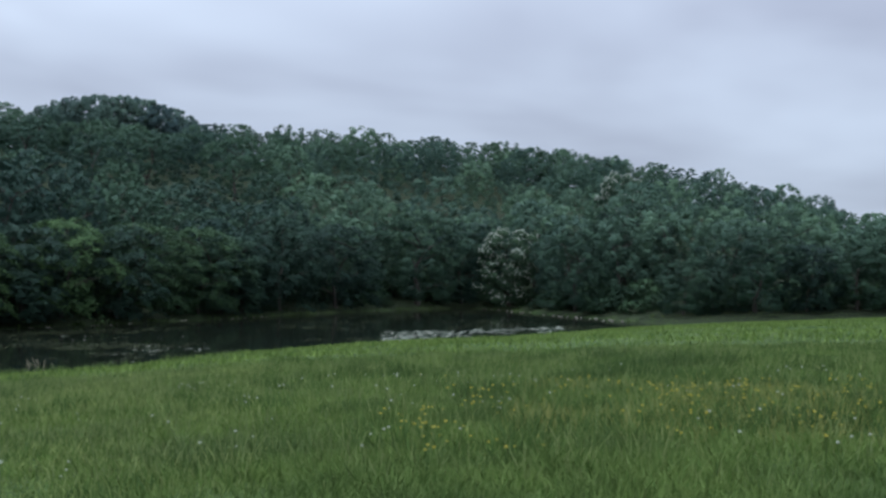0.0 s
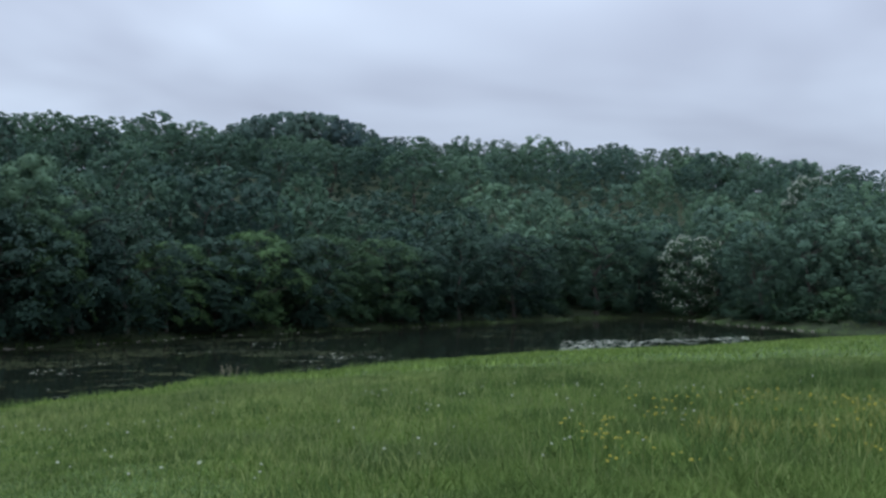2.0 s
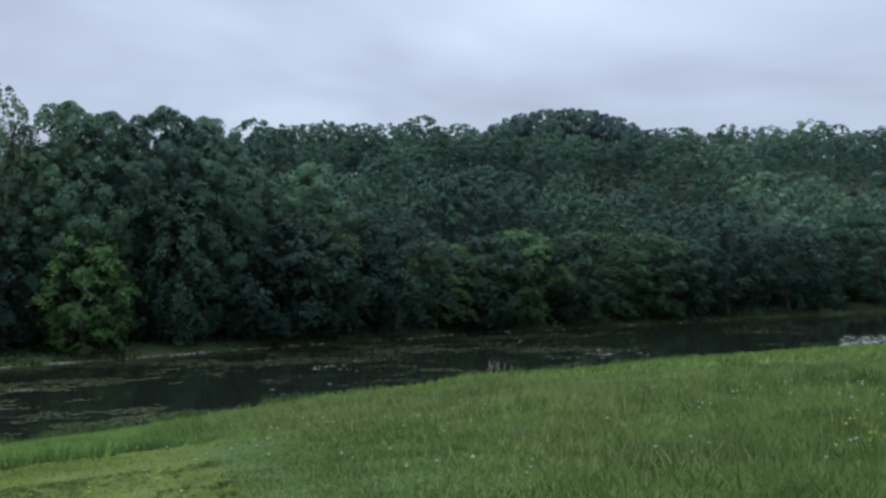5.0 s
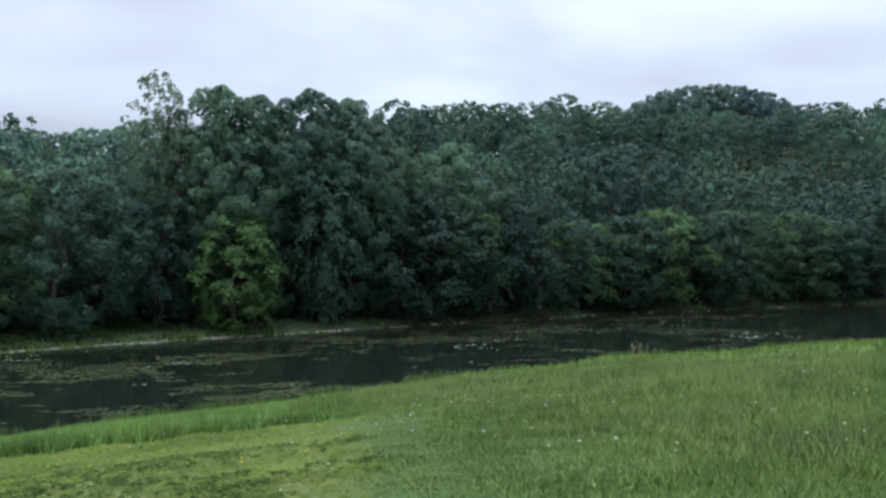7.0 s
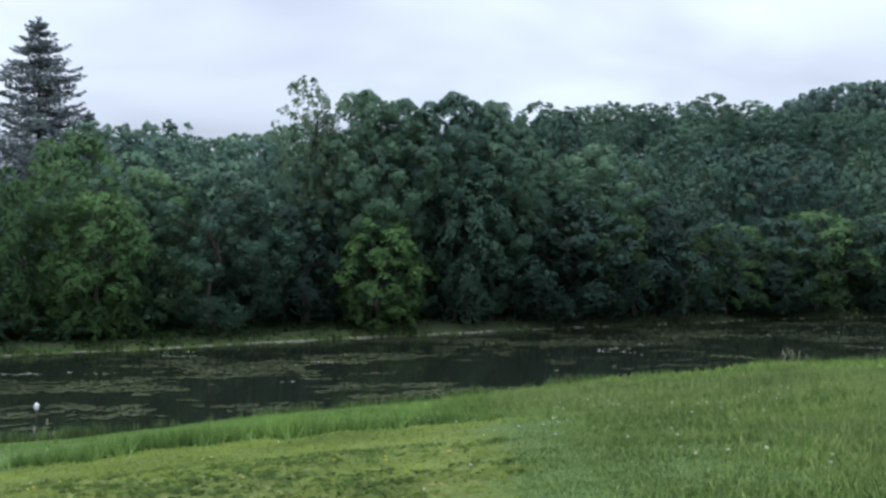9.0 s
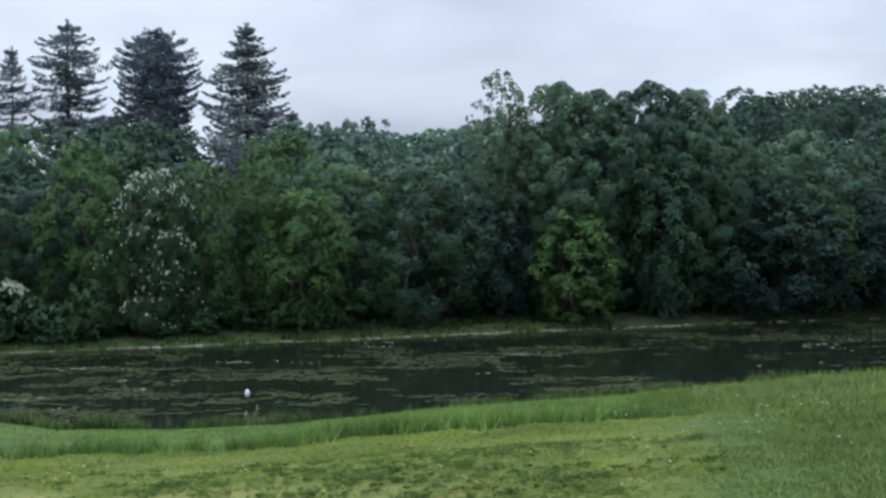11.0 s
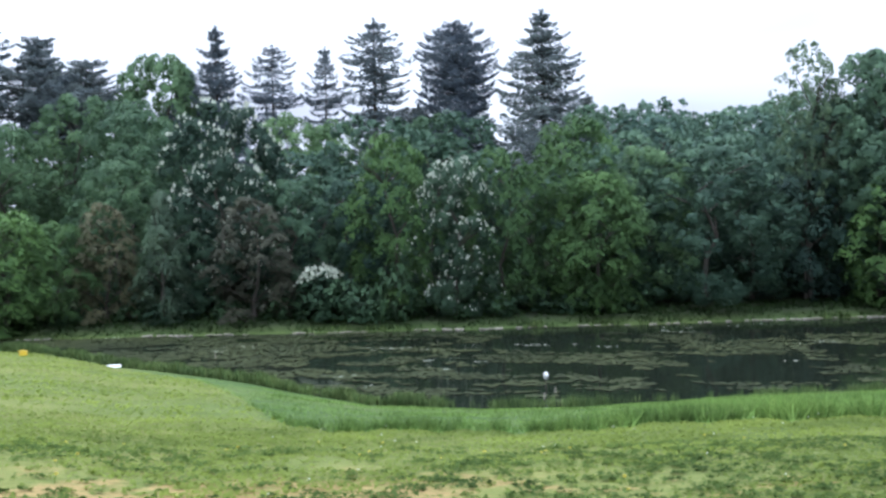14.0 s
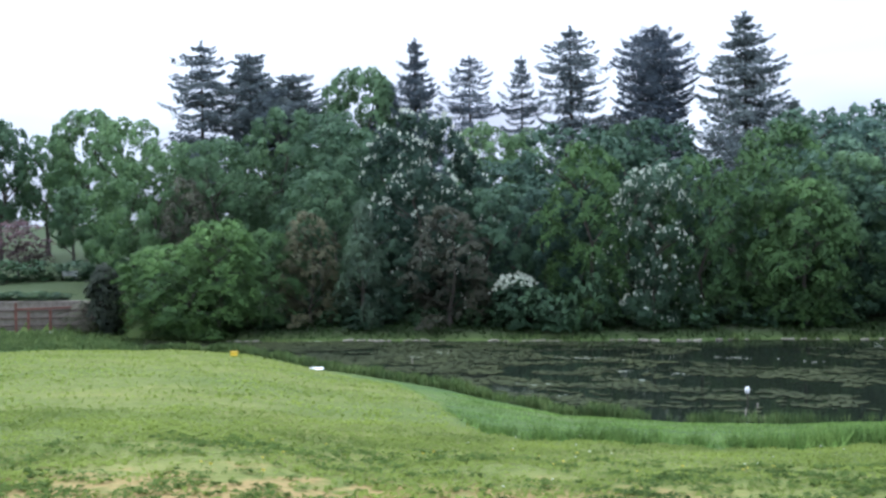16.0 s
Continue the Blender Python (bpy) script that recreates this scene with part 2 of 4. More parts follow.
# ---- the lie of the land, by bearing (degrees to the left of north) and distance ----
WATER_Z = -5.6
SCALE = 7.2 / 6.6
NEAR_AZ = (-180, -60, -32, -22, -21, -17.3, -13.1, -7, 1.9, 7.6, 13, 15.2, 22, 30, 37.7, 44.5, 48.5, 54, 59.8, 64.3, 68.9, 73.1, 76.7, 80.7, 86, 90, 110, 180)
NEAR_R = (140, 140, 135, 126, 123.7, 111, 98.8, 91.3, 76.5, 68.5, 64.5, 60, 53.8, 46.5, 43, 41, 39.8, 39.5, 40.8, 44.0, 49.4, 54.8, 63.0, 67.6, 66.8, 66.4, 90, 140)
FAR_AZ = (-180, -60, -32, -22, -20.8, -16.1, -13.1, -10.6, 1.4, 8.2, 13.1, 15.2, 23.8, 30.4, 37.9, 44.5, 50.6, 54, 62.8, 67.6, 76.4, 80.7, 84, 86, 110, 180)
FAR_R = (145, 145, 138, 127.5, 130, 142.3, 155.6, 159.9, 121.4, 107.5, 101.8, 96, 86, 79.4, 74.4, 70.7, 69.3, 68.1, 68, 69, 71, 74, 80, 82, 95, 145)


def bearing(x, y):
    return np.degrees(np.arctan2(-x, y))


def near_r(az):
    return np.interp(az, NEAR_AZ, NEAR_R) * SCALE * np.interp(az, (-30, 0, 60, 66), (1.0, 0.965, 0.965, 1.0))


def far_r(az):
    return np.interp(az, FAR_AZ, FAR_R) * SCALE


def smooth01(u):
    u = np.clip(u, 0, 1)
    return u * u * (3 - 2 * u)


def wave(x, y, s, k=0.0):
    return (np.sin(x / s + k) * np.cos(y / s * 1.13 + 2 * k) + 0.5 * np.sin((x + 0.7 * y) / s * 2.1 + k)) / 1.5


def vnoise(x, y, s, seed):
    """Value noise, 0 to 1, in patches of about s metres."""
    x, y = np.asarray(x, float) / s, np.asarray(y, float) / s
    i, j = np.floor(x), np.floor(y)
    u, v = smooth01(x - i), smooth01(y - j)

    def at(a, b):
        h = np.sin(a * 127.1 + b * 311.7 + seed * 74.7) * 43758.5453
        return h - np.floor(h)

    return (at(i, j) * (1 - u) + at(i + 1, j) * u) * (1 - v) + (at(i, j + 1) * (1 - u) + at(i + 1, j + 1) * u) * v


def patches(x, y, s, seed):
    return 0.55 * vnoise(x, y, s, seed) + 0.30 * vnoise(x, y, s / 2.3, seed + 1) + 0.15 * vnoise(x, y, s / 5.1, seed + 2)


def ground_z(x, y):
    x, y = np.asarray(x, float), np.asarray(y, float)
    az, r = bearing(x, y), np.hypot(x, y)
    r1, r2 = near_r(az), far_r(az)
    fall = np.interp(az, (-180, -90, -60, -32, -26, -22, 90, 120, 180), (0, 0.3, 1.2, 4.2, 5.0, 5.58, 5.55, 3.5, 0)) * np.interp(az, (82, 87, 91, 95), (1, 0.93, 0.93, 1))
    z = -fall * np.clip(r / r1, 0, 1) ** np.interp(az, (58, 72, 100, 140), (1.25, 1.03, 1.03, 1.25))
    wet = np.interp(az, (-22.5, -20, 80, 84), (0, 1, 1, 0))
    u = np.clip((r - r1) / np.maximum(r2 - r1, 0.1), 0, 1)
    z = z - wet * 1.1 * np.clip(np.sin(np.pi * u) * 1.5, 0, 1) * (u > 0) * (u < 1)
    beyond = r - r2
    bank = np.interp(az, (-40, -22, 80, 84, 89, 100), (0.5, 0.45, 0.45, 2.3, 2.5, 0.5))
    step = np.interp(az, (80, 84, 89, 100), (1.6, 0.5, 0.5, 1.6))
    top_r = np.interp(az, (-180, -60, -32, -23, -9, 3, 13, 24, 30, 37, 55, 70, 84, 100, 180), (400, 420, 400, 370, 345, 310, 275, 250, 225, 185, 180, 190, 300, 400, 400))
    top_z = np.interp(az, (-180, -60, -32, -23, -9, 3, 13, 24, 30, 37, 55, 70, 84, 100, 180), (4, 5, 9, 23, 33.5, 30, 27, 20, 13, 7, 4, 4, 7, 6, 4))
    hill = (top_z - (-fall + bank)) * np.clip((beyond - 7) / np.maximum(top_r - r2 - 7, 1), 0, 1) ** 1.1
    z = z + (beyond > 0) * (bank * smooth01(beyond / step) + 0.55 * smooth01(beyond / 7) * np.interp(az, (80, 84), (1, 0)) + hill)
    rough = 0.05 * wave(x, y, 1.7, 1.0) + 0.10 * wave(x, y, 5.3, 2.0)
    calm = np.clip(np.abs(r - r1) / 6, 0.1, 1) * np.clip(np.abs(beyond) / 5, 0.1, 1)
    rough = rough * np.interp(az, (20, 32, 110, 130), (1, 0.35, 0.35, 1))
    return z + rough * calm * np.clip(r / 8, 0.2, 1)


def land(az, r):
    """The place on the ground at a bearing and distance."""
    a = math.radians(az)
    x, y = -r * math.sin(a), r * math.cos(a)
    return x, y, float(ground_z(x, y))


def mow_edge(az):
    """How far the mown lawn reaches before the strip of long grass by the water."""
    return np.interp(az, (24, 27, 34, 44, 49, 54, 64, 65.5, 67, 69, 72, 76, 79, 180), (0, 21.5, 20.5, 20.5, 18.8, 19.4, 19.6, 23, 32, 45, 53, 64, 200, 200)) + 0.5 * np.sin(az * 1.3) + 0.3 * np.sin(az * 3.1)


def lawn_side(x, y):
    """Where the meadow ends and the mown lawn begins."""
    az, r = bearing(x, y), np.hypot(x, y)
    return (az > 25.2 + 1.3 * np.sin(r * 0.9) + 0.8 * np.sin(r * 2.3)) & (r < mow_edge(az))


# ---- ground sheet ----
AZ = np.radians(np.arange(0, 360, 1.0))
RR = np.concatenate([[0.002, 0.8], np.linspace(1.5, 20, 44), np.linspace(20.6, 100, 110), np.linspace(101.5, 180, 54), np.geomspace(184, 400, 30), np.geomspace(430, 3500, 14)])
gx = np.concatenate([[0], (-RR[:, None] * np.sin(AZ)).ravel()])
gy = np.concatenate([[0], (RR[:, None] * np.cos(AZ)).ravel()])
gz = ground_z(gx, gy)
na, nr = len(AZ), len(RR)
ring = 1 + np.arange(nr - 1)[:, None] * na + np.arange(na)
nxt = 1 + np.arange(nr - 1)[:, None] * na + (np.arange(na) + 1) % na
quads = np.stack([ring, ring + na, nxt + na, nxt], -1).reshape(-1, 4)[:, ::-1]
ground_mesh = mesh_of("ground", np.stack([gx, gy, gz], -1), quads, GROUND)
gaz, grr = bearing(gx, gy), np.hypot(gx, gy)
bare = np.where(lawn_side(gx, gy), 0.62 * np.clip((14.2 - grr) / 3.6, 0, 1) * np.clip((gaz - 36) / 25, 0.45, 1) + 0.16, 0.0)
bare = bare * np.clip((grr - 3) / 5, 0.25, 1)
bare = np.where((grr > near_r(gaz)) & (grr < far_r(gaz)), 0.35, bare)
# Reaches over the bank edge and terrace lawn to darken them as tree shade.
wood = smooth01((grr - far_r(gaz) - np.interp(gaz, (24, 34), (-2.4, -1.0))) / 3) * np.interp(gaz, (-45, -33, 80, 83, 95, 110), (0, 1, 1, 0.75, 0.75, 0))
mown_zone = smooth01((gaz - 21.5 - 2.5 * vnoise(gx, gy, 1.7, 8)) / 7) * smooth01((mow_edge(gaz) + 0.4 - grr) / 0.8 + 0.5 * (gaz < 27)) * (grr < np.maximum(mow_edge(gaz), 17) + 1) * np.clip((near_r(gaz) - grr) / 2, 0, 1)
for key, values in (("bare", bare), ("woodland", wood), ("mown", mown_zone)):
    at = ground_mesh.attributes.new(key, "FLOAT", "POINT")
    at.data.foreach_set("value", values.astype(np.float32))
for f in ground_mesh.polygons:
    f.use_smooth = True
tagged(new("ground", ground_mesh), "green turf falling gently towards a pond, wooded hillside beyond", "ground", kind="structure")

# ---- water ----
WAZ = np.arange(-21.9, 83.2, 0.6)
wi, wo = near_r(WAZ) - 1.2, far_r(WAZ) + 1.0
wv = []
for radius in (wi, wi * 0.66 + wo * 0.34, wi * 0.33 + wo * 0.67, wo):
    wv.append(np.stack([-radius * np.sin(np.radians(WAZ)), radius * np.cos(np.radians(WAZ)), np.full(len(WAZ), WATER_Z)], -1))
k = len(WAZ)
base = np.arange(3)[:, None] * k + np.arange(k - 1)
water_quads = np.stack([base, base + 1, base + k + 1, base + k], -1).reshape(-1, 4)
tagged(new("water", mesh_of("water", np.concatenate(wv), water_quads, WATER)), "dark still pond water mirroring the wooded bank", "water", kind="structure")


# ---- trees ----
def leaf_quads(centre, normal, size, aspect=0.8, rng=RNG):
    """Lozenge leaves or sprays of leaves: one for each centre, facing its normal, turned at random."""
    n = len(centre)
    normal = normal / np.maximum(np.linalg.norm(normal, axis=1, keepdims=True), 1e-6)
    u = rng.normal(size=(n, 3))
    u -= (u * normal).sum(1, keepdims=True) * normal
    u /= np.maximum(np.linalg.norm(u, axis=1, keepdims=True), 1e-6)
    v = np.cross(normal, u)
    s = (size * rng.uniform(0.65, 1.35, n))[:, None]
    fold = normal * s * 0.14
    q = np.stack([centre - u * s * 0.5, centre - v * s * 0.5 * aspect + fold, centre + u * s * 0.5, centre + v * s * 0.5 * aspect + fold], 1)
    return q.reshape(-1, 3), np.arange(4 * n).reshape(-1, 4)


def leaf_tris(centre, normal, size, rng=RNG, along=None, aspect=0.86):
    """Three-cornered sprays of leaves, one for each centre, facing its normal; along: the way their tips point."""
    n = len(centre)
    normal = normal / np.maximum(np.linalg.norm(normal, axis=1, keepdims=True), 1e-6)
    u = rng.normal(size=(n, 3)) if along is None else along
    u = u - (u * normal).sum(1, keepdims=True) * normal
    u /= np.maximum(np.linalg.norm(u, axis=1, keepdims=True), 1e-6)
    v = np.cross(normal, u)
    s = (size * rng.uniform(0.6, 1.4, n))[:, None] * 0.62
    q = np.stack([centre + u * s, centre - u * s * 0.5 + v * s * aspect, centre - u * s * 0.5 - v * s * aspect], 1)
    return q.reshape(-1, 3), np.arange(3 * n).reshape(-1, 3)


def crown_profile(u, shape):
    """Half width of a crown at height u (0 foot, 1 top)."""
    if shape == "cone":
        return np.clip((1 - u) ** 0.75 * (0.45 + 0.55 * np.clip(u / 0.18, 0, 1)), 0.03, 1)
    if shape == "tall":
        return np.clip(np.sin(np.pi * np.clip(u, 0, 1) ** 0.8) ** 0.55 * (0.75 + 0.25 * u), 0.08, 1)
    if shape == "vase":
        return np.clip((0.42 + 0.58 * smooth01(u / 0.62)) * np.clip((1 - u) / 0.30, 0, 1) ** 0.5, 0.12, 1)
    return np.clip((1 - np.abs(2 * (0.16 + 0.80 * u) - 1) ** 2.6) ** 0.6, 0.2, 1)


def crown_arrays(seed, boughs, leaves, size, low, shape, tall, half, reach=1.2, rise=0.5, hang=0.22, deep=0.15, open_crown=0.0, blossoms=0.0, dome=0.6, puffs=False):
    """Leaves of a crown, in metres: boughs as domed, drooping fans of twigs laid over one another like shingles,
    or as rounded puffs of leaves, with gaps between. Returns places, facings, ways the tips point, shading normals, sizes, and points for blossoms."""
    rng = np.random.default_rng(seed)
    u = (np.arange(boughs) + rng.uniform(0, 1, boughs)) / boughs
    u = u ** 0.88
    ang = np.arange(boughs) * 2.39996 + rng.normal(0, 0.45, boughs)
    lumps = 1 + 0.15 * np.sin(2 * ang + rng.uniform(0, 6)) + 0.13 * np.sin(3 * ang + 8 * u + rng.uniform(0, 6))
    rad = np.maximum(crown_profile(u, shape) * half * lumps - 0.55 * reach, 0.0) * rng.uniform(0.35 if open_crown else 0.6, 1.0, boughs) ** 0.6
    inner = rng.random(boughs) < 0.16
    rad[inner] *= 0.5
    foot = low * tall
    C, N, A, Q, S, flowers = [], [], [], [], [], []
    for i in range(boughs):
        o = np.array([math.cos(ang[i]), math.sin(ang[i]), 0.0])
        side = np.array([-o[1], o[0], 0.0])
        c = o * rad[i] + np.array([0, 0, foot + (tall - foot) * u[i] * 0.95])
        b = reach * rng.uniform(0.55, 1.35) * (1.0 - 0.25 * u[i])
        if open_crown:
            b *= rng.uniform(0.5, 1.0)
        m = max(6, int(leaves * (b / reach) ** 1.6))
        twigs = max(4, int(6 + 9 * b / reach))
        phi = rng.uniform(0, 2 * math.pi, twigs)
        rr = np.sqrt(rng.uniform(0.02, 1.0, twigs)) * (1 + 0.25 * np.sin(3 * phi + i))
        pick = rng.integers(twigs, size=m)
        loose = rng.random(m) < 0.72
        s = (rr * np.cos(phi))[pick] * np.where(loose, 1.1, 0.85) + rng.normal(0, 0.20, m)
        w = (rr * np.sin(phi))[pick] * np.where(loose, 1.15, 0.9) + rng.normal(0, 0.20, m)
        lift = rng.normal(0, 0.13, twigs)[pick]
        droop = hang * (0.35 + 0.65 * (1 - u[i])) * np.clip(s + 0.3, 0, 2) ** 1.6
        under = np.where(loose, np.abs(rng.normal(0, deep, m)), 0.06)
        z = rise * (1 - np.clip(s * s + w * w, 0, 1.8)) - droop + lift - under
        C.append(c + b * (o * s[:, None] + side * w[:, None]) + np.stack([0 * s, 0 * s, b * z], 1))
        slope_s = 2 * rise * s + 1.6 * hang * np.clip(s + 0.3, 0, 2) ** 0.6
        fan = o * slope_s[:, None] + side * (2 * rise * w)[:, None] + np.array([0, 0, 1.0])
        fan /= np.linalg.norm(fan, axis=1, keepdims=True)
        N.append(fan + rng.normal(0, 0.55, (m, 3)) * np.where(loose, 1.0, 0.3)[:, None])
        A.append(o * (s + 0.25)[:, None] + side * w[:, None] + np.array([0, 0, -0.25]) + rng.normal(0, 0.8, (m, 3)))
        if puffs:
            out = (c - np.array([0, 0, foot + 0.40 * (tall - foot)])) / np.array([half, half, 0.6 * (tall - foot)])
            out /= max(np.linalg.norm(out), 0.3)
            knots = rng.normal(0, 1, (twigs, 3)) + out * 0.9
            knots /= np.linalg.norm(knots, axis=1, keepdims=True)
            fan = knots[pick] + rng.normal(0, 0.33, (m, 3))
            fan /= np.linalg.norm(fan, axis=1, keepdims=True)
            C[-1] = c + b * fan * (1 - 0.5 * under + 0.8 * lift)[:, None] * np.array([1, 1, 0.85])
            N[-1] = fan + rng.normal(0, 0.45, (m, 3))
        p = C[-1] - np.array([0, 0, foot + 0.52 * (tall - foot)])
        whole = p / np.array([half, half, 0.5 * (tall - foot)]) ** 2 * half
        whole /= np.maximum(np.linalg.norm(whole, axis=1, keepdims=True), 0.4)
        Q.append((1 - dome) * fan + dome * whole - np.array([0, 0, 1.0]) * np.clip(under / max(deep, 0.01) - 0.6, 0, 1.6)[:, None] * 0.3)
        S.append(size * np.where(loose, 1.0, 1.2))
        if blossoms and (blossoms < 1.0 or u[i] > 0.74):
            k = rng.random(m) < (blossoms if blossoms < 1.0 else 0.5)
            flowers.append((C[-1] + 0.2 * fan + np.array([0, 0, 0.08]))[k & (under < deep) & (s > -0.3) & (fan[:, 2] > -0.1)])
    centre, soft = np.concatenate(C), np.concatenate(Q)
    fit_height = 0.985 * tall / np.percentile(centre[:, 2], 99.7)
    centre[:, 2] *= fit_height
    centre[:, 2] = np.maximum(centre[:, 2], 0.12 + 0.3 * rng.random(len(centre)))
    soft = np.repeat(soft + rng.normal(0, 0.13, soft.shape), 3, axis=0)
    return centre, np.concatenate(N), np.concatenate(A), soft, np.concatenate(S), (np.concatenate(flowers) * np.array([1, 1, fit_height]) if flowers else None), rng


def tapered(path, radii, sides=7):
    """Rings along a path, closed to a tube: verts and quads."""
    verts, faces = [], []
    for i, (p, r) in enumerate(zip(path, radii)):
        d = (Vector(path[min(i + 1, len(path) - 1)]) - Vector(path[max(i - 1, 0)])).normalized()
        a = d.orthogonal().normalized()
        b = d.cross(a)
        for k in range(sides):
            w = 2 * math.pi * k / sides
            verts.append(tuple(Vector(p) + (a * math.cos(w) + b * math.sin(w)) * r))
        if i:
            o = (i - 1) * sides
            faces += [(o + k, o + (k + 1) % sides, o + sides + (k + 1) % sides, o + sides + k) for k in range(sides)]
    return verts, faces


def trunk_mesh(name, seed, height, half, girth, limbs=7, low=0.16, top=0.86):
    rng = random.Random(seed)
    lean = [(rng.uniform(-0.05, 0.05) * half * k, rng.uniform(-0.05, 0.05) * half * k, height * top * k / 6 - (0.35 if k == 0 else 0)) for k in range(7)]
    V, F = tapered(lean, [girth * (1.35 if k == 0 else 1 - 0.14 * k) for k in range(7)], 8)
    for j in range(limbs):
        k = rng.randint(1, 5)
        w = j * 2.4 + rng.uniform(-0.4, 0.4)
        reach = half * rng.uniform(0.5, 0.85)
        s = Vector(lean[k])
        pts = [s, s + Vector((math.cos(w) * reach * 0.4, math.sin(w) * reach * 0.4, height * 0.07)),
               s + Vector((math.cos(w) * reach * 0.8, math.sin(w) * reach * 0.8, height * 0.12)),
               s + Vector((math.cos(w + 0.2) * reach, math.sin(w + 0.2) * reach, height * 0.15))]
        v, f = tapered([tuple(q) for q in pts], [girth * 0.5 * (1 - 0.12 * k), girth * 0.33, girth * 0.2, girth * 0.07], 5)
        F += [tuple(i + len(V) for i in q) for q in f]
        V += v
    return mesh_of(name, V, F, BARK)


H0, W0 = 12.0, 4.5   # most built trees are this tall and this wide from the axis; copies are scaled


def tree_model(kind, seed, words, category, boughs, leaves, size, low, shape="round", tall=H0, half=W0, girth=0.22, limbs=7, aspect=0.86, **form):
    centre, normal, along, soft, sizes, flowers, rng = crown_arrays(seed, boughs, leaves, size, low, shape, tall, half, **form)
    v, f = leaf_tris(centre, normal, sizes, rng, along if aspect < 0.8 else None, aspect)
    root = new(category.replace(" ", "_"))
    tagged(root, words, category)
    child("trunk", trunk_mesh("trunk", seed, tall, half, girth, limbs), root)
    child("crown", mesh_of("crown", v, f, LEAF[kind], soft), root)
    if flowers is not None and len(flowers):
        k = len(flowers)
        stacks = []
        for lift, w in ((0.02, 0.24), (0.09, 0.20), (0.16, 0.13)):
            stacks.append((flowers + np.array([0, 0, lift]) + rng.normal(0, 0.02, (k, 3)), rng.normal(0, 0.6, (k, 3)) + np.array([0, 0, 0.25]), np.full(k, w)))
        v, f = leaf_quads(np.concatenate([s[0] for s in stacks]), np.concatenate([s[1] for s in stacks]), np.concatenate([s[2] for s in stacks]), 0.9, rng)
        child("blossom", mesh_of("blossom", v, f, BLOSSOM), root, "upright white blossom candles")
    return root


MODELS = {}


def add_models(key, count, kind, words, category, *args, **kw):
    MODELS[key] = [(kind, 100 + 17 * len(MODELS) + i, (words, category) + args, kw) for i in range(count)]


add_models("broad", 4, "broad", "dense dark green broadleaf tree at the pond's wooded edge", "broadleaf tree", 96, 220, 0.20, 0.05, tall=13.0, half=5.0, reach=0.9, dome=0.5, puffs=True)
add_models("alder", 5, "alder", "dark alder tree overhanging the far shore", "alder tree", 90, 225, 0.205, 0.04, tall=12.0, half=5.5, reach=1.25, hang=0.3, rise=0.45)
add_models("lime", 4, "lime", "fresh light green maple tree with layered boughs", "maple tree", 90, 280, 0.175, 0.04, tall=12.0, half=5.0, reach=1.15, rise=0.42, hang=0.25)
add_models("sycamore", 3, "sycamore", "sycamore tree with light layered boughs over the shore", "sycamore tree", 60, 270, 0.19, 0.12, tall=12.0, half=5.0, reach=1.35, rise=0.38, hang=0.36)
add_models("olive", 2, "olive", "soft grey-green willow tree with fine foliage", "willow tree", 120, 170, 0.19, 0.0, "cone", reach=0.95, rise=0.4, hang=0.4, aspect=0.5)
add_models("elm", 2, "broad", "grey-green elm tree with hanging outer boughs", "elm tree", 96, 230, 0.19, 0.04, "vase", reach=1.15, rise=0.5, hang=0.4)
add_models("copper", 2, "copper", "brownish copper-leaved tree among the green ones", "copper tree", 90, 220, 0.18, 0.02, reach=1.0)
add_models("chestnut", 2, "chestnut", "horse chestnut tree covered in white blossom candles", "chestnut tree", 100, 230, 0.21, 0.02, tall=13.0, reach=0.85, dome=0.5, puffs=True, blossoms=0.13)
add_models("high", 3, "oak", "high dark green oak tree rising over the wood's edge", "oak tree", 200, 200, 0.22, 0.05, "vase", reach=0.95, dome=0.5, puffs=True, tall=19.0, half=6.0, girth=0.34)
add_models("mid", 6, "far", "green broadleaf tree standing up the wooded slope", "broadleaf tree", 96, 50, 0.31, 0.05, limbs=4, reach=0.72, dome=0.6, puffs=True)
add_models("fresh", 4, "fresh", "light green ash tree standing behind the others", "ash tree", 96, 205, 0.205, 0.07, tall=15.0, half=5.0, reach=0.95, dome=0.5, puffs=True)
add_models("slope", 6, "slope", "deep green broadleaf tree standing up the wooded slope", "broadleaf tree", 96, 50, 0.31, 0.05, limbs=4, reach=0.72, dome=0.6, puffs=True)
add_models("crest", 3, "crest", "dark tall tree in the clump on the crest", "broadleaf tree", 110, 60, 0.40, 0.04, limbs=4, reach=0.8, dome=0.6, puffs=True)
add_models("airy", 2, "olive", "tall thin-crowned tree with sky showing through", "broadleaf tree", 210, 66, 0.17, 0.38, open_crown=1.0, reach=0.55, puffs=True, tall=20.0, half=4.0, girth=0.26, limbs=14)
add_models("park", 2, "fresh", "parkland tree with a clear dark trunk and round crown", "park tree", 110, 120, 0.26, 0.30, reach=0.85, puffs=True, girth=0.3)
add_models("purple", 1, "purple", "small purple-leaved tree in the garden", "purple tree", 56, 100, 0.28, 0.2)
add_models("shrub", 4, "bramble", "low dark bramble bush under the trees", "bush", 26, 60, 0.22, 0.0, tall=2.6, half=2.0, girth=0.05, limbs=3, reach=0.7)
add_models("weeping", 1, "dusky", "dark weeping bush at the end of the wall", "weeping bush", 60, 90, 0.22, 0.0, tall=5.0, half=1.5, girth=0.08, limbs=4, reach=0.65, rise=0.4, hang=0.9, deep=0.3)
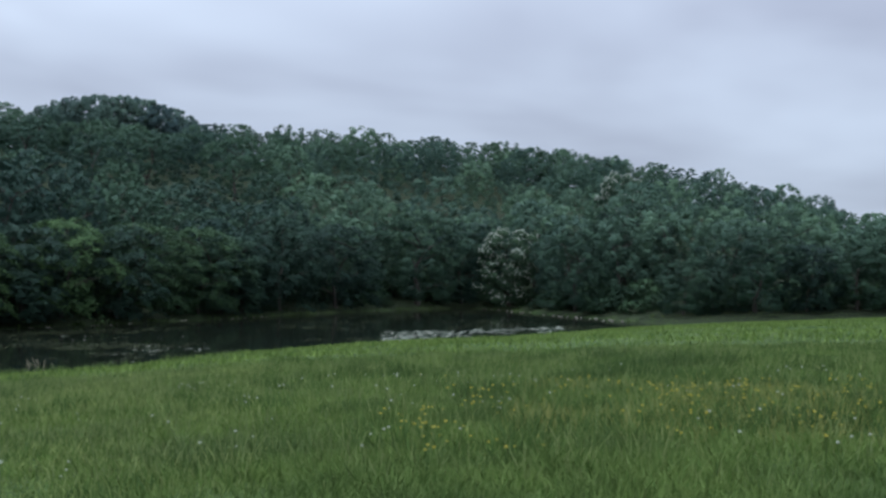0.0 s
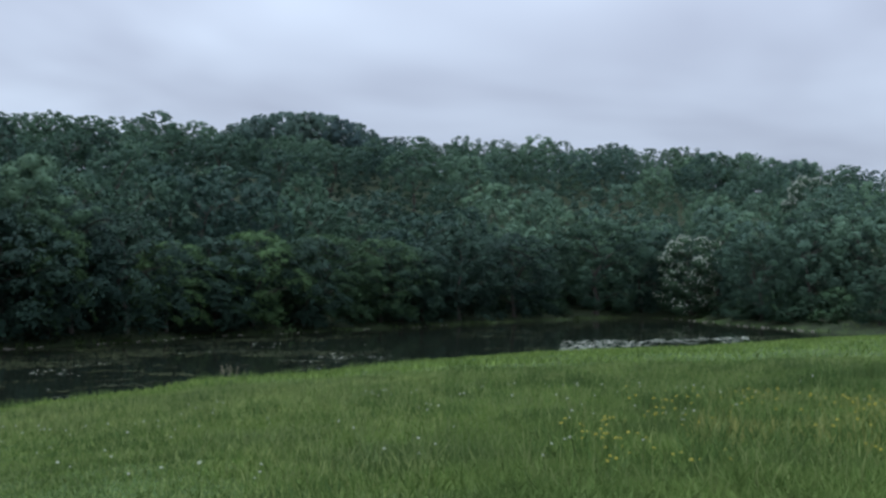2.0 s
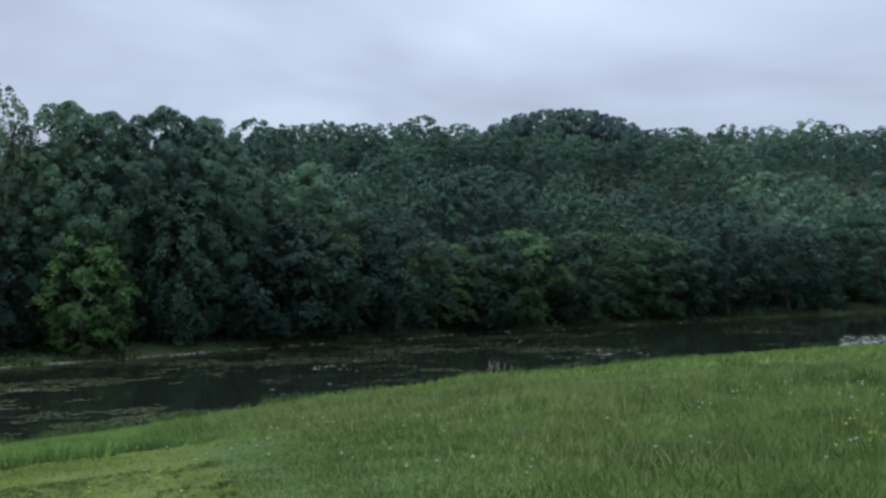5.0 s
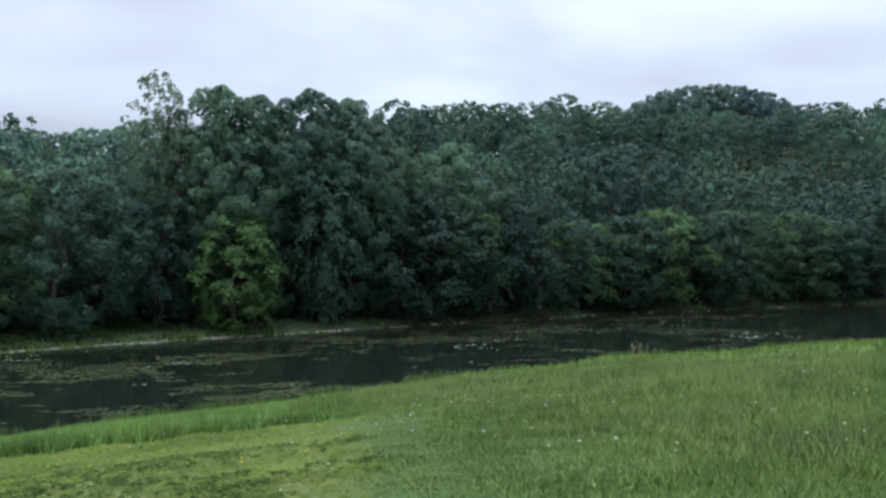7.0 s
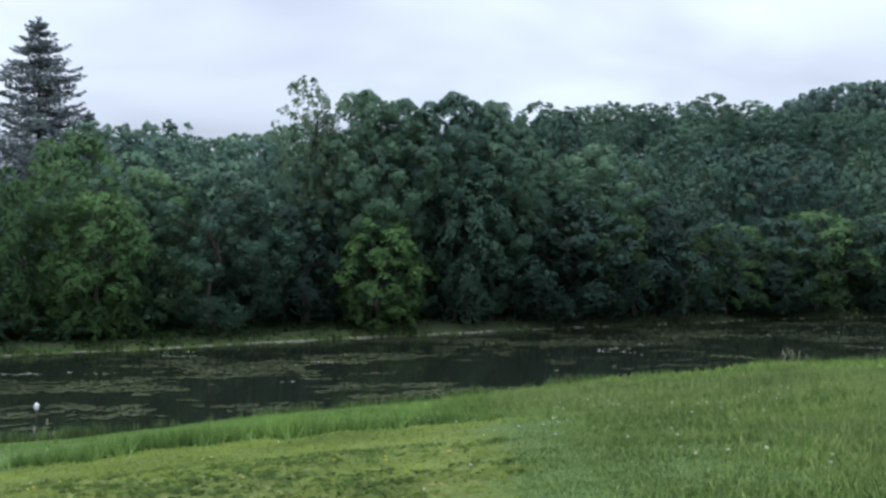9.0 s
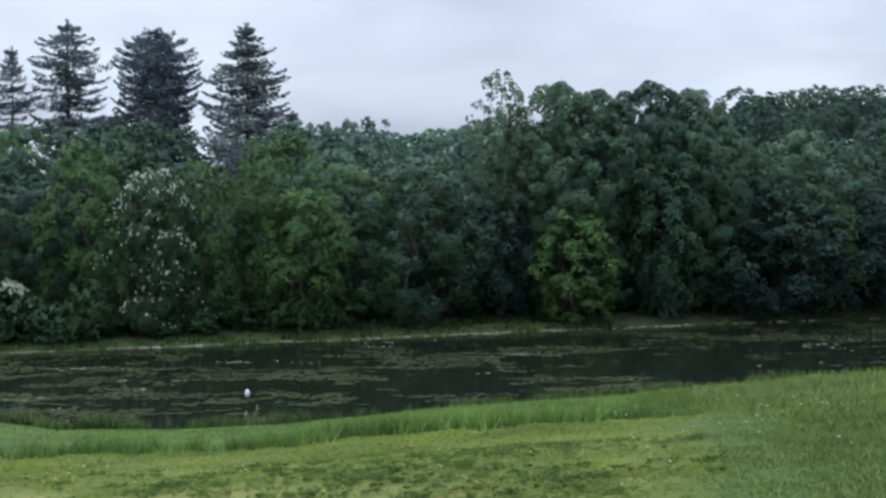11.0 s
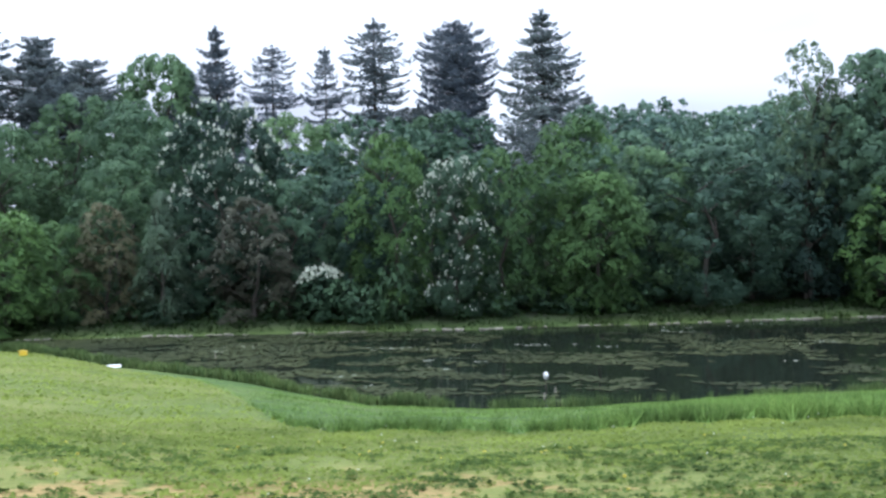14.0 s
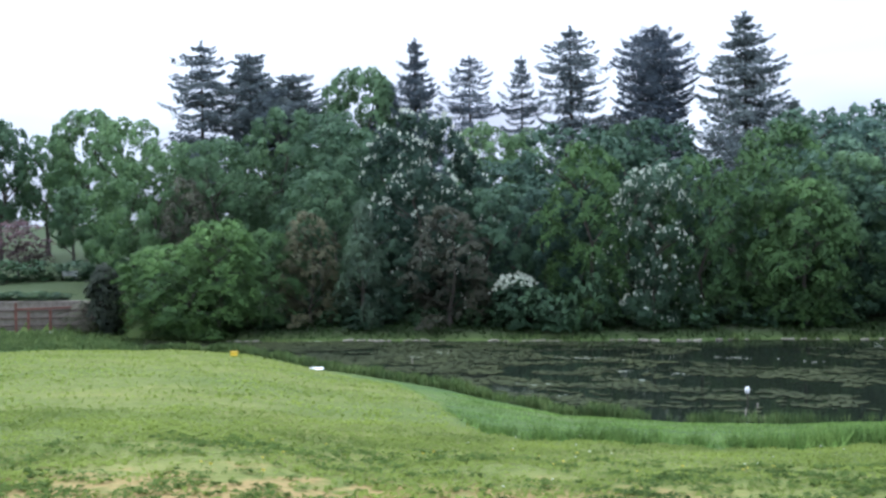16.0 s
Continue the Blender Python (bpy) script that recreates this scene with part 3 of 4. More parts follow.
add_models("hawthorn", 1, "bramble", "hawthorn bush topped with white blossom", "hawthorn bush", 44, 100, 0.22, 0.0, tall=4.0, half=1.9, girth=0.07, reach=0.6, blossoms=1.0)
USED = {}


def unscaled(m, model):
    """copy_thing() keeps the model's own scale: take it out of m first."""
    return m @ Matrix.Diagonal((1 / model.scale[0], 1 / model.scale[1], 1 / model.scale[2], 1))


def plant(key, az, r, height, half, turn=None, group="trees round the pond", label=""):
    """A tree of that kind, height and half width, at a bearing and distance."""
    rng = random.Random(round(az * 131 + r * 17))
    models = MODELS[key]
    pick = rng.randrange(len(models))
    x, y, z = land(az, r)
    h0, w0 = models[pick][3].get("tall", H0), models[pick][3].get("half", W0)
    m = pose(x, y, z - 0.1, 0, 0, rng.uniform(0, 360) if turn is None else turn) @ Matrix.Diagonal((half / w0, half / w0, height / h0, 1))
    if (key, pick) in USED:
        ob = copy_thing(USED[key, pick], unscaled(m, USED[key, pick]))
    else:
        kind, seed, args, kw = models[pick]
        ob = USED[key, pick] = tree_model(kind, seed, *args, **kw)
        ob.matrix_basis = m
    return tagged(ob, label, group=group)


def plant_to(key, az, r, top_el, half, **kw):
    """A tree whose top stands that many degrees above the eye's level."""
    x, y, z = land(az, r)
    return plant(key, az, r, EYE + r * math.tan(math.radians(top_el)) - z, half, **kw)


def conifer_reach(form, u):
    """Half width of a conifer at height u (0 foot, 1 top), as a share of its widest."""
    v = 1 - u
    if form == "column":
        return min(1.0, 0.25 + 0.75 * (v / 0.10) ** 0.75)
    if form == "slim":
        return min(1.0, 0.12 + 0.88 * (v / 0.17) ** 0.8)
    if form == "cedar":
        return (0.78 + 0.3 * math.sin(19 * u)) * min(1.0, 0.35 + v / 0.13)
    return 0.04 + 0.96 * (v / 0.58) ** 0.78


def conifer_model(seed, branches, half, form, droop, gap, words, category, size=0.31, start=0.16, dense=1.0, height=26.0):
    """A conifer: a straight mast with branches that sag and turn up at their tips, thick with sprays of needles."""
    rng = np.random.default_rng(seed)
    root = tagged(new(category.replace(" ", "_")), words, category)
    V, F = tapered([(0, 0, -0.4), (0, 0, height * 0.3), (0.05, 0.03, height * 0.7), (0, 0, height * 0.985)], [0.36, 0.27, 0.14, 0.03], 8)
    C, N, S, Q, G = [], [], [], [], []
    tiers = max(14, branches // 7)
    tier_reach = rng.uniform(0.74, 1.12, tiers + 1)
    for i in range(branches):
        if rng.random() < gap:
            continue
        tier = int(tiers * i / branches)
        u = start + (0.985 - start) * (tier + 0.5 + rng.normal(0, 0.28)) / tiers
        z = height * u
        w = i * 2.39996 + rng.uniform(-0.5, 0.5)
        lump = 1 + 0.13 * math.sin(2 * w + 9 * u)
        length = half * conifer_reach(form, u) * (rng.uniform(0.7, 1.15) * lump * tier_reach[tier] if form != "column" else rng.uniform(0.84, 1.05) * (0.6 + 0.4 * lump)) + 0.15
        d = np.array([math.cos(w), math.sin(w), 0])
        side = np.array([-d[1], d[0], 0])
        m = int(dense * (24 + 32 * length))
        s = rng.uniform(0.02, 1.0, m) ** 0.75
        width = 0.34 * length * np.sin(np.pi * np.clip(0.2 + 0.74 * s, 0, 1)) + 0.1
        p = np.array([0, 0, z]) + d * (s * length)[:, None] + side * (rng.uniform(-1, 1, m) * width)[:, None]
        p[:, 2] += length * (-droop * s + (droop * 0.55 + 0.18) * s ** 4) - np.abs(rng.normal(0, 0.27, m)) * (1.2 - s)
        C.append(p)
        G.append(d + side * rng.normal(0, 0.6, m)[:, None] + np.array([0, 0, -0.3]))
        soft = np.array([0, 0, 0.6]) + d * 0.7
        nn = rng.normal(0, 0.6, (m, 3)) + 0.35 * soft
        nn *= np.where(nn @ soft < 0, -1, 1)[:, None]
        N.append(nn)
        Q.append(np.repeat(soft + 0.6 * nn, 3, axis=0))
        S.append(np.full(m, size * (0.85 + 0.3 * (1 - u))))
        v, f = tapered([(0, 0, z), tuple(np.array([0, 0, z - droop * length * 0.45]) + d * length * 0.5), tuple(np.array([0, 0, z - droop * length * 0.5]) + d * length * 0.92)], [0.06, 0.04, 0.012], 3)
        F += [tuple(a + len(V) for a in q) for q in f]
        V += v
    k = 60
    tip = np.stack([rng.normal(0, 0.12, k), rng.normal(0, 0.12, k), height * rng.uniform(0.955, 1.0, k)], 1)
    C.append(tip)
    G.append(rng.normal(0, 0.5, (k, 3)) + np.array([0, 0, 1.0]))
    N.append(tip * np.array([3, 3, 0]) + rng.normal(0, 0.3, (k, 3)))
    Q.append(np.repeat(N[-1] + np.array([0, 0, 0.3]), 3, axis=0))
    S.append(np.full(k, size * 0.8))
    child("trunk", mesh_of("trunk", V, F, BARK), root)
    v, f = leaf_tris(np.concatenate(C), np.concatenate(N), np.concatenate(S), rng, np.concatenate(G), 0.5)
    child("crown", mesh_of("crown", v, f, LEAF["needle_hazed"], np.concatenate(Q)), root)
    return root


def set_conifer(model, az, r, top_el, half, first, base_half, turn=0):
    x, y, z = land(az, r)
    h = EYE + r * math.tan(math.radians(top_el)) - z
    m = pose(x, y, z, 0, 0, turn) @ Matrix.Diagonal((half / base_half, half / base_half, h / 26.0, 1))
    if first:
        model.matrix_basis = m
        return tagged(model, group="conifers behind the pond")
    return tagged(copy_thing(model, unscaled(m, model)), group="conifers behind the pond")


FIR = conifer_model(1, 235, 6.0, "fir", 0.24, 0.06, "tall dark conifer with wide tiered branches", "conifer", dense=1.0)
COLUMN = conifer_model(2, 300, 4.8, "column", 0.20, 0.03, "tall dense dark conifer with a broad column shape", "conifer", dense=1.15, start=0.1)
SLIM = conifer_model(3, 190, 3.6, "slim", 0.26, 0.10, "tall slim conifer with ragged open branches", "conifer", dense=0.95)
RAGGED = conifer_model(6, 150, 3.6, "slim", 0.12, 0.16, "tall ragged conifer with sky between its branches", "conifer", dense=0.9, start=0.2)
CEDAR = conifer_model(4, 130, 4.6, "cedar", -0.04, 0.06, "tall cedar with flat spreading branches and bare lower mast", "cedar", dense=1.35, start=0.55)
for model, base_half, spots in (
        (FIR, 6.0, ((50.3, 124, 11.39, 8.0), (67.6, 130, 10.68, 5.2), (47.9, 127, 6.9, 5.0))),
        (COLUMN, 4.8, ((54.9, 126, 10.93, 4.7), (57.0, 132, 6.6, 3.0))),
        (SLIM, 3.6, ((59.3, 128, 11.13, 4.4), (78.9, 122, 10.48, 4.2))),
        (RAGGED, 3.6, ((61.9, 130, 9.69, 2.4), (64.7, 130, 9.76, 3.5), (69.2, 134, 8.3, 2.8))),
        (CEDAR, 4.6, ((76.4, 120, 9.86, 4.8), (74.1, 125, 8.87, 4.8), (75.4, 130, 8.4, 4.4)))):
    for i, (az, r, el, half) in enumerate(spots):
        set_conifer(model, az, r, el, half, i == 0, base_half, 70 * i + 25)

# trees of the edge of the wood, each by bearing, distance, height of its top in degrees, half width
EDGE = {
    "lime": ((78.2, 79.5, 1.3, 3.7), (75.9, 78.5, 0.75, 2.8), (81.0, 78.5, 0.0, 3.5), (79.4, 76.5, -1.0, 3.4), (58.5, 84.0, 5.1, 4.4), (52.5, 83.0, 4.35, 3.6), (47.4, 78.0, 2.95, 3.9), (48.7, 92.0, 5.8, 5.4), (33.0, 83.0, 2.16, 4.2)),
    "fresh": ((78.1, 98.0, 5.6, 3.8), (74.55, 106.0, 7.1, 4.9), (72.4, 108.0, 6.9, 4.6), (71.2, 112.0, 5.9, 4.6), (82.5, 104.0, 6.6, 4.6), (80.9, 100.0, 5.4, 4.2), (76.8, 100.0, 3.82, 4.2), (72.7, 100.0, 3.8, 4.4), (64.1, 112.0, 6.26, 4.6), (61.7, 114.0, 5.9, 4.4), (56.45, 116.0, 6.2, 4.5), (44.9, 98.0, 4.2, 5.0)),
    "slope": ((23.4, 130.0, 7.3, 5.6),),
    "olive": ((70.6, 77.0, 2.27, 3.0),),
    "elm": ((28.3, 86.0, 4.55, 3.7),),
    "copper": ((73.4, 84.0, 1.64, 2.9), (65.9, 79.0, 1.84, 3.6), (79.7, 95.0, 3.47, 3.0)),
    "chestnut": ((67.2, 96.0, 6.82, 5.4), (55.2, 76.0, 3.7, 3.0), (-13.1, 168.0, 1.98, 5.6), (-18.9, 210.0, 5.05, 5.3)),
    "airy": ((36.75, 98.0, 9.2, 3.6), (35.9, 99.0, 7.4, 3.0)),
    "sycamore": ((10.2, 103.0, 2.0, 5.0), (6.6, 106.0, 1.9, 4.8), (3.4, 110.0, 1.75, 4.6), (20.4, 92.0, 2.8, 3.8), (14.6, 98.0, 1.4, 3.8)),
    "park": ((70.5, 132.0, 9.23, 6.4),),
    "mid": ((44.8, 125.0, 5.31, 5.0), (41.2, 140.0, 5.76, 4.8), (43.0, 150.0, 5.61, 4.0), (39.4, 130.0, 6.05, 4.5)),
}
EDGE_BROAD = ((2.3, 114.0, 1.35, 5.2), (-8.1, 146.0, 2.88, 7.8), (-16.6, 157.0, 2.13, 5.8), (-22.3, 157.0, 0.64, 4.4), (-25.9, 160.0, 2.32, 7.2), (-30.8, 160.0, 1.79, 6.2), (-10.5, 160.0, 2.38, 6.8), (63.9, 95.0, 2.78, 4.2), (60.8, 96.0, 2.73, 4.0), (68.8, 92.0, 0.12, 3.2), (41.8, 88.0, 4.1, 6.2), (45.0, 96.0, 3.6, 4.5), (39.6, 95.0, 2.3, 4.5))
EDGE_BROAD_2 = ((22.6, 92.0, 2.67, 6.6), (37.0, 96.0, 2.6, 4.5), (13.0, 98.0, 0.08, 5.0), (12.0, 108.0, 1.6, 6.0), (7.6, 110.0, 1.7, 5.5), (19.3, 102.0, 3.3, 6.0), (16.7, 102.0, 2.82, 6.0), (1.2, 128.0, 1.5, 5.4), (-3.8, 138.0, 2.08, 6.6), (24.3, 99.0, 3.6, 5.0),
                (-19.7, 172.0, 3.5, 7.8), (-23.8, 157.0, -0.01, 3.6), (-28.4, 157.0, 1.48, 5.4), 
                (-32.5, 172.0, 2.37, 6.9), (-0.8, 138.0, 2.45, 6.6), (-35.5, 176.0, 2.0, 7.0))
EDGE_HIGH = ((33.6, 97.0, 8.46, 4.6), (31.4, 101.0, 8.0, 5.0), (29.0, 99.0, 8.41, 5.2), (27.0, 101.0, 7.9, 4.6), (26.0, 106.0, 6.76, 5.0), (21.3, 112.0, 5.6, 7.0), (35.3, 104.0, 6.2, 4.6))
TAKEN = []
for key, spots in list(EDGE.items()) + [("broad", EDGE_BROAD), ("alder", EDGE_BROAD_2), ("high", EDGE_HIGH)]:
    for az, r, el, half in spots:
        shore = float(far_r(az))
        nearer = shore + 2.6 + 0.24 * max(r - shore, 0) if r < shore + 26 and az < 76 else max(r, shore + 1.0)
        half, r = half * max(nearer / r, 0.9), nearer
        tall = EYE + r * math.tan(math.radians(el)) - land(az, r)[2]
        half = max(half, 0.30 * tall) if key in ("broad", "alder", "high", "fresh") else half
        plant_to(key, az, r, el, half)
        TAKEN.append((*land(az, r)[:2], half))

# dark clump of tall trees on the crest, haze put into their leaf colour
for i in range(13):
    az = 3.7 + 0.62 * i
    dome = 8.32 - 0.011 * abs(i - 6.6) ** 2.5
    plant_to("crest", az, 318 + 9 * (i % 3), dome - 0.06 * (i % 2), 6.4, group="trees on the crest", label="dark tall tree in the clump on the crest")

# the wood behind: trees up the slope, spaced unevenly
wood_rng = np.random.default_rng(21)
SLOPE, FAR, ROWS = [], [], []
# height of the wooded skyline above the eye's level, by bearing
RIDGE_AZ = (-42, -31, -27, -22.3, -19.4, -16.9, -13.8, -9.4, -5.2, -1.8, 2.7, 3.4, 11.5, 12.1, 14.7, 18.9, 24)
RIDGE_EL = (2.6, 3.3, 5.0, 5.7, 5.95, 6.65, 7.0, 6.95, 7.45, 7.25, 7.15, 7.05, 7.3, 7.55, 8.0, 8.15, 7.9)
for _ in range(12000):
    az = wood_rng.uniform(-42, 84)
    r2 = float(far_r(az))
    r = r2 + 8 + 270 * wood_rng.random() ** 0.9
    top_limit = np.interp(az, (-44, -32, -23, -9, 3, 13, 24, 30, 37, 47, 49, 84), (400, 405, 375, 350, 315, 280, 255, 230, 195, 185, 122, 122))
    if r > top_limit or (az < -20 and r < 165) or (az > 47 and r < 92):
        continue
    x, y, _z = land(az, r)
    back = r - r2
    half = wood_rng.uniform(4.6, 6.8) if back < 42 else wood_rng.uniform(4.8, 8.2)
    if back < 42:
        if any((x - a) ** 2 + (y - b) ** 2 < (3.4 + 0.45 * c) ** 2 for a, b, c in TAKEN):
            continue
    elif any(((r - b) / (24 if r < top_limit - 55 else 9)) ** 2 + (math.radians(az - a) * r / (0.82 * (half + c))) ** 2 < 1 for a, b, c in ROWS):
        continue
    else:
        ROWS.append((az, r, half))
    TAKEN.append((x, y, half))
    h = wood_rng.uniform(9.0, 16.5)
    if az < 24:
        h = min(h, EYE - _z + r * math.tan(math.radians(float(np.interp(az, RIDGE_AZ, RIDGE_EL)) - 1.0 * wood_rng.random() ** 1.4)))
        if h < 5.5:
            continue
        half = min(half, wood_rng.uniform(0.46, 0.66) * h)
    if az > 47:
        h = min(h, 14.5 + _z * -1.0)
    (SLOPE if back < 42 else FAR).append((az, r, h, half))
SLOPE = sorted(SLOPE + FAR, key=lambda t: t[1])
for az, r, h, half in SLOPE[:215]:
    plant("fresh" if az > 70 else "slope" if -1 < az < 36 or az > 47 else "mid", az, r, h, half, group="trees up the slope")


def woods(name, label, kind, trees):
    """Crowns of the furthest trees, joined."""
    if not trees:
        return
    fv, fn, ff, count = [], [], [], 0
    for az, r, h, half in trees:
        x, y, z = land(az, r)
        v, f, q = far_lib[int(wood_rng.integers(4))]
        v = v * np.array([half / W0, half / W0, h / H0])
        a = wood_rng.uniform(0, 6.28)
        fv.append(np.stack([v[:, 0] * math.cos(a) - v[:, 1] * math.sin(a) + x, v[:, 0] * math.sin(a) + v[:, 1] * math.cos(a) + y, v[:, 2] + z], 1))
        ff.append(f + count)
        count += len(v)
        fn.append(np.stack([q[:, 0] * math.cos(a) - q[:, 1] * math.sin(a), q[:, 0] * math.sin(a) + q[:, 1] * math.cos(a), q[:, 2]], 1))
    tagged(new(name, mesh_of(name, np.concatenate(fv), np.concatenate(ff), LEAF[kind], np.concatenate(fn))), label, "woodland", kind="stuff")


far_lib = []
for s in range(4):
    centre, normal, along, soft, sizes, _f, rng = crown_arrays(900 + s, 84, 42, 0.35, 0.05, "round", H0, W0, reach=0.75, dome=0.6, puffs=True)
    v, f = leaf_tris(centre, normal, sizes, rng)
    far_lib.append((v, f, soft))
ridge = []
for i in range(116):
    az = -21 + 0.78 * (i % 58) + wood_rng.uniform(-0.3, 0.3)
    r = float(np.interp(az, (-32, -23, -9, 3, 13, 24), (398, 368, 343, 308, 275, 248))) + wood_rng.uniform(-6, 6)
    lift = EYE + r * math.tan(math.radians(float(np.interp(az, RIDGE_AZ, RIDGE_EL)) - wood_rng.uniform(0.3, 0.75) - 0.6 * (i // 58))) - land(az, r)[2]
    if lift > 3.5:
        ridge.append((az, r, lift, wood_rng.uniform(4.2, 6.0)))
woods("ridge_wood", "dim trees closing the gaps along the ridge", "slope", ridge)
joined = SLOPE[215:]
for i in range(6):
    woods("far_wood", "green woodland covering the far hillside, haze mixed into its leaf colour", "far", [t for t in joined if not -1 < t[0] < 36][i::6])
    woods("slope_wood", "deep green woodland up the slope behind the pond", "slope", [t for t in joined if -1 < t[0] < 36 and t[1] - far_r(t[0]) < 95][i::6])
    woods("upper_wood", "green woodland near the top of the slope, paled in colour for haze", "upper_hazed", [t for t in joined if -1 < t[0] < 36 and t[1] - far_r(t[0]) >= 95][i::6])
# undergrowth along the foot of the wood
bush_rng = random.Random(5)
az = -33.0
while az < 81:
    r = float(far_r(az)) + (3.4 if az > -20 else 9) + bush_rng.uniform(-0.4, 1.4)
    big = bush_rng.uniform(0.6, 1.3)
    if az > 44 or az < -14 or bush_rng.random() < 0.12:
        plant("shrub", az, r, 1.8 * big, 2.1 * big, group="bushes under the trees")
    plant("shrub", az + 0.4, r + 5.5, 3.4 * big, 2.8 * big, group="bushes under the trees")
    az += math.degrees(3.4 / r) * bush_rng.uniform(0.7, 1.3)
for az, r, el, half in ((62.4, 77.5, -2.0, 2.1), (61.2, 76.5, -2.6, 1.9), (58.4, 76.0, -1.75, 1.6), (60.0, 76.5, -3.0, 2.0)):
    key = "hawthorn" if az == 62.4 else "shrub"
    plant_to(key, az, r, el, half, group="bushes under the trees", label="" if key == "hawthorn" else "fresh green bush on the bank above the pond")


# ---- grass ----
def polar_points(rng, count, az0, az1, r0, r1):
    az = rng.uniform(az0, az1, count)
    r = np.sqrt(rng.uniform(r0 * r0, r1 * r1, count))
    a = np.radians(az)
    return -r * np.sin(a), r * np.cos(a), az, r


def patchy(x, y):
    """Uneven growth: 0 thin and low, 1 thick and high."""
    return np.clip(0.5 + 1.5 * (patches(x, y, 2.6, 3) - 0.5) + 0.7 * (vnoise(x, y, 0.5, 9) - 0.5), 0, 1)


def blades(rng, x, y, tall, wide, lean=0.35, bent=True):
    """Blades of grass as bent lozenges, standing on the ground."""
    n = len(x)
    z = ground_z(x, y) - 0.02
    h = tall * rng.uniform(0.55, 1.25, n)
    w = wide * rng.uniform(0.6, 1.4, n)
    th, dirn = rng.uniform(0, 2 * np.pi, n), rng.uniform(0, 2 * np.pi, n)
    out = h * lean * rng.uniform(0.1, 1.2, n)
    foot = np.stack([x, y, z], 1)
    side = np.stack([np.cos(th), np.sin(th), np.zeros(n)], 1) * w[:, None] * 0.5
    way = np.stack([np.cos(dirn), np.sin(dirn), np.zeros(n)], 1)
    mid = foot + way * (out * 0.35)[:, None] + np.stack([0 * h, 0 * h, h * 0.5], 1)
    tip = foot + way * out[:, None] + np.stack([0 * h, 0 * h, h * 0.96], 1)
    if not bent:
        v = np.stack([foot + side, tip, foot - side], 1).reshape(-1, 3)
        return v, np.arange(3 * n).reshape(-1, 3), np.repeat(np.array([0, 0, 1.0]) + rng.normal(0, 0.6, (n, 3)), 3, axis=0)
    v = np.stack([foot, mid + side, tip, mid - side], 1).reshape(-1, 3)
    soft = np.repeat(np.array([0, 0, 1.0]) + rng.normal(0, 0.42, (n, 3)), 4, axis=0)
    return v, np.arange(4 * n).reshape(-1, 4), soft


def sward(name, label, seed, count, zone, inside, tall, wide, material, lean=0.35, category="grass"):
    rng = np.random.default_rng(seed)
    x, y, az, r = polar_points(rng, count, *zone)
    g = patchy(x, y)
    keep = inside(x, y, az, r) & (rng.random(count) < 0.55 + 0.45 * g)
    x, y, g, r = x[keep], y[keep], g[keep], r[keep]
    near_water = np.clip((near_r(az[keep]) - r) / 5, 0.45, 1) * (1 - np.clip((23.5 - r) / 3, 0, 1) * (bearing(x, y) < 29) * (1 - np.clip((27 - bearing(x, y)) * r / 57.3 / 4.0, 0.22, 1))) if tall > 0.15 and category == "grass" else 1.0
    near_water = near_water * (np.where(r < mow_edge(az[keep]) + 1.8, 1.35, 0.62) * np.interp(az[keep], (40, 52), (1, 0.42)) if name == "bank_grass" else 1.0)
    near_water = near_water * np.clip((68.5 - az[keep]) / 4, 0.4, 1) if tall > 0.15 else near_water
    if material is LAWN:
        n = len(x)
        up = rng.normal(0, 0.35, (n, 3)) + np.array([0, 0, 1.0])
        v, f = leaf_tris(np.stack([x, y, ground_z(x, y) + 0.012 + tall * 0.5 * rng.random(n)], 1), up, wide * (0.7 + 0.6 * g), rng)
        return tagged(new(name, mesh_of(name, v, f, material, np.repeat(up * np.array([0.6, 0.6, 1]), 3, axis=0))), label, category, kind="stuff")
    v, f, soft = blades(rng, x, y, tall * (0.55 + 0.8 * g) * near_water, wide, lean, zone[2] < 10 and tall > 0.15)
    ob = new(name, mesh_of(name, v, f, material, soft))
    return tagged(ob, label, category, kind="stuff")


def mown_here(x, y, az, r):
    """The mown lawn, with a ragged edge towards the meadow."""
    jitter = 4.0 * (vnoise(x, y, 0.35, 17) - 0.5) + 3.0 * (vnoise(x, y, 1.3, 18) - 0.5)
    a = np.radians(az + np.where(az < 29, jitter, 0))
    return lawn_side(-r * np.sin(a), r * np.cos(a))


def long_grass(x, y, az, r):
    return ~mown_here(x, y, az, r) & ((r < near_r(az) - 0.2) | (az < -20.5))


sward("meadow_grass", "tall green meadow grass, uneven and going to seed", 31, 170000, (-36, 28, 7.4, 18), long_grass, 0.19, 0.013, GRASS, 0.9)
sward("meadow_grass", "tall green meadow grass further down the slope", 32, 130000, (-36, 30, 18, 36), long_grass, 0.22, 0.034, GRASS, 0.85)
sward("meadow_grass", "tall green meadow grass by the pond", 33, 150000, (-36, 30, 36, 152), long_grass, 0.24, 0.075, GRASS, 0.7)
sward("bank_grass", "strip of long grass between the lawn and the water", 34, 125000, (19, 70, 18.5, 52), lambda x, y, az, r: long_grass(x, y, az, r) & (az < 69) & (az > 20 + 7 * vnoise(x, y, 2.0, 27)), 0.30, 0.034, BANK, 0.7)
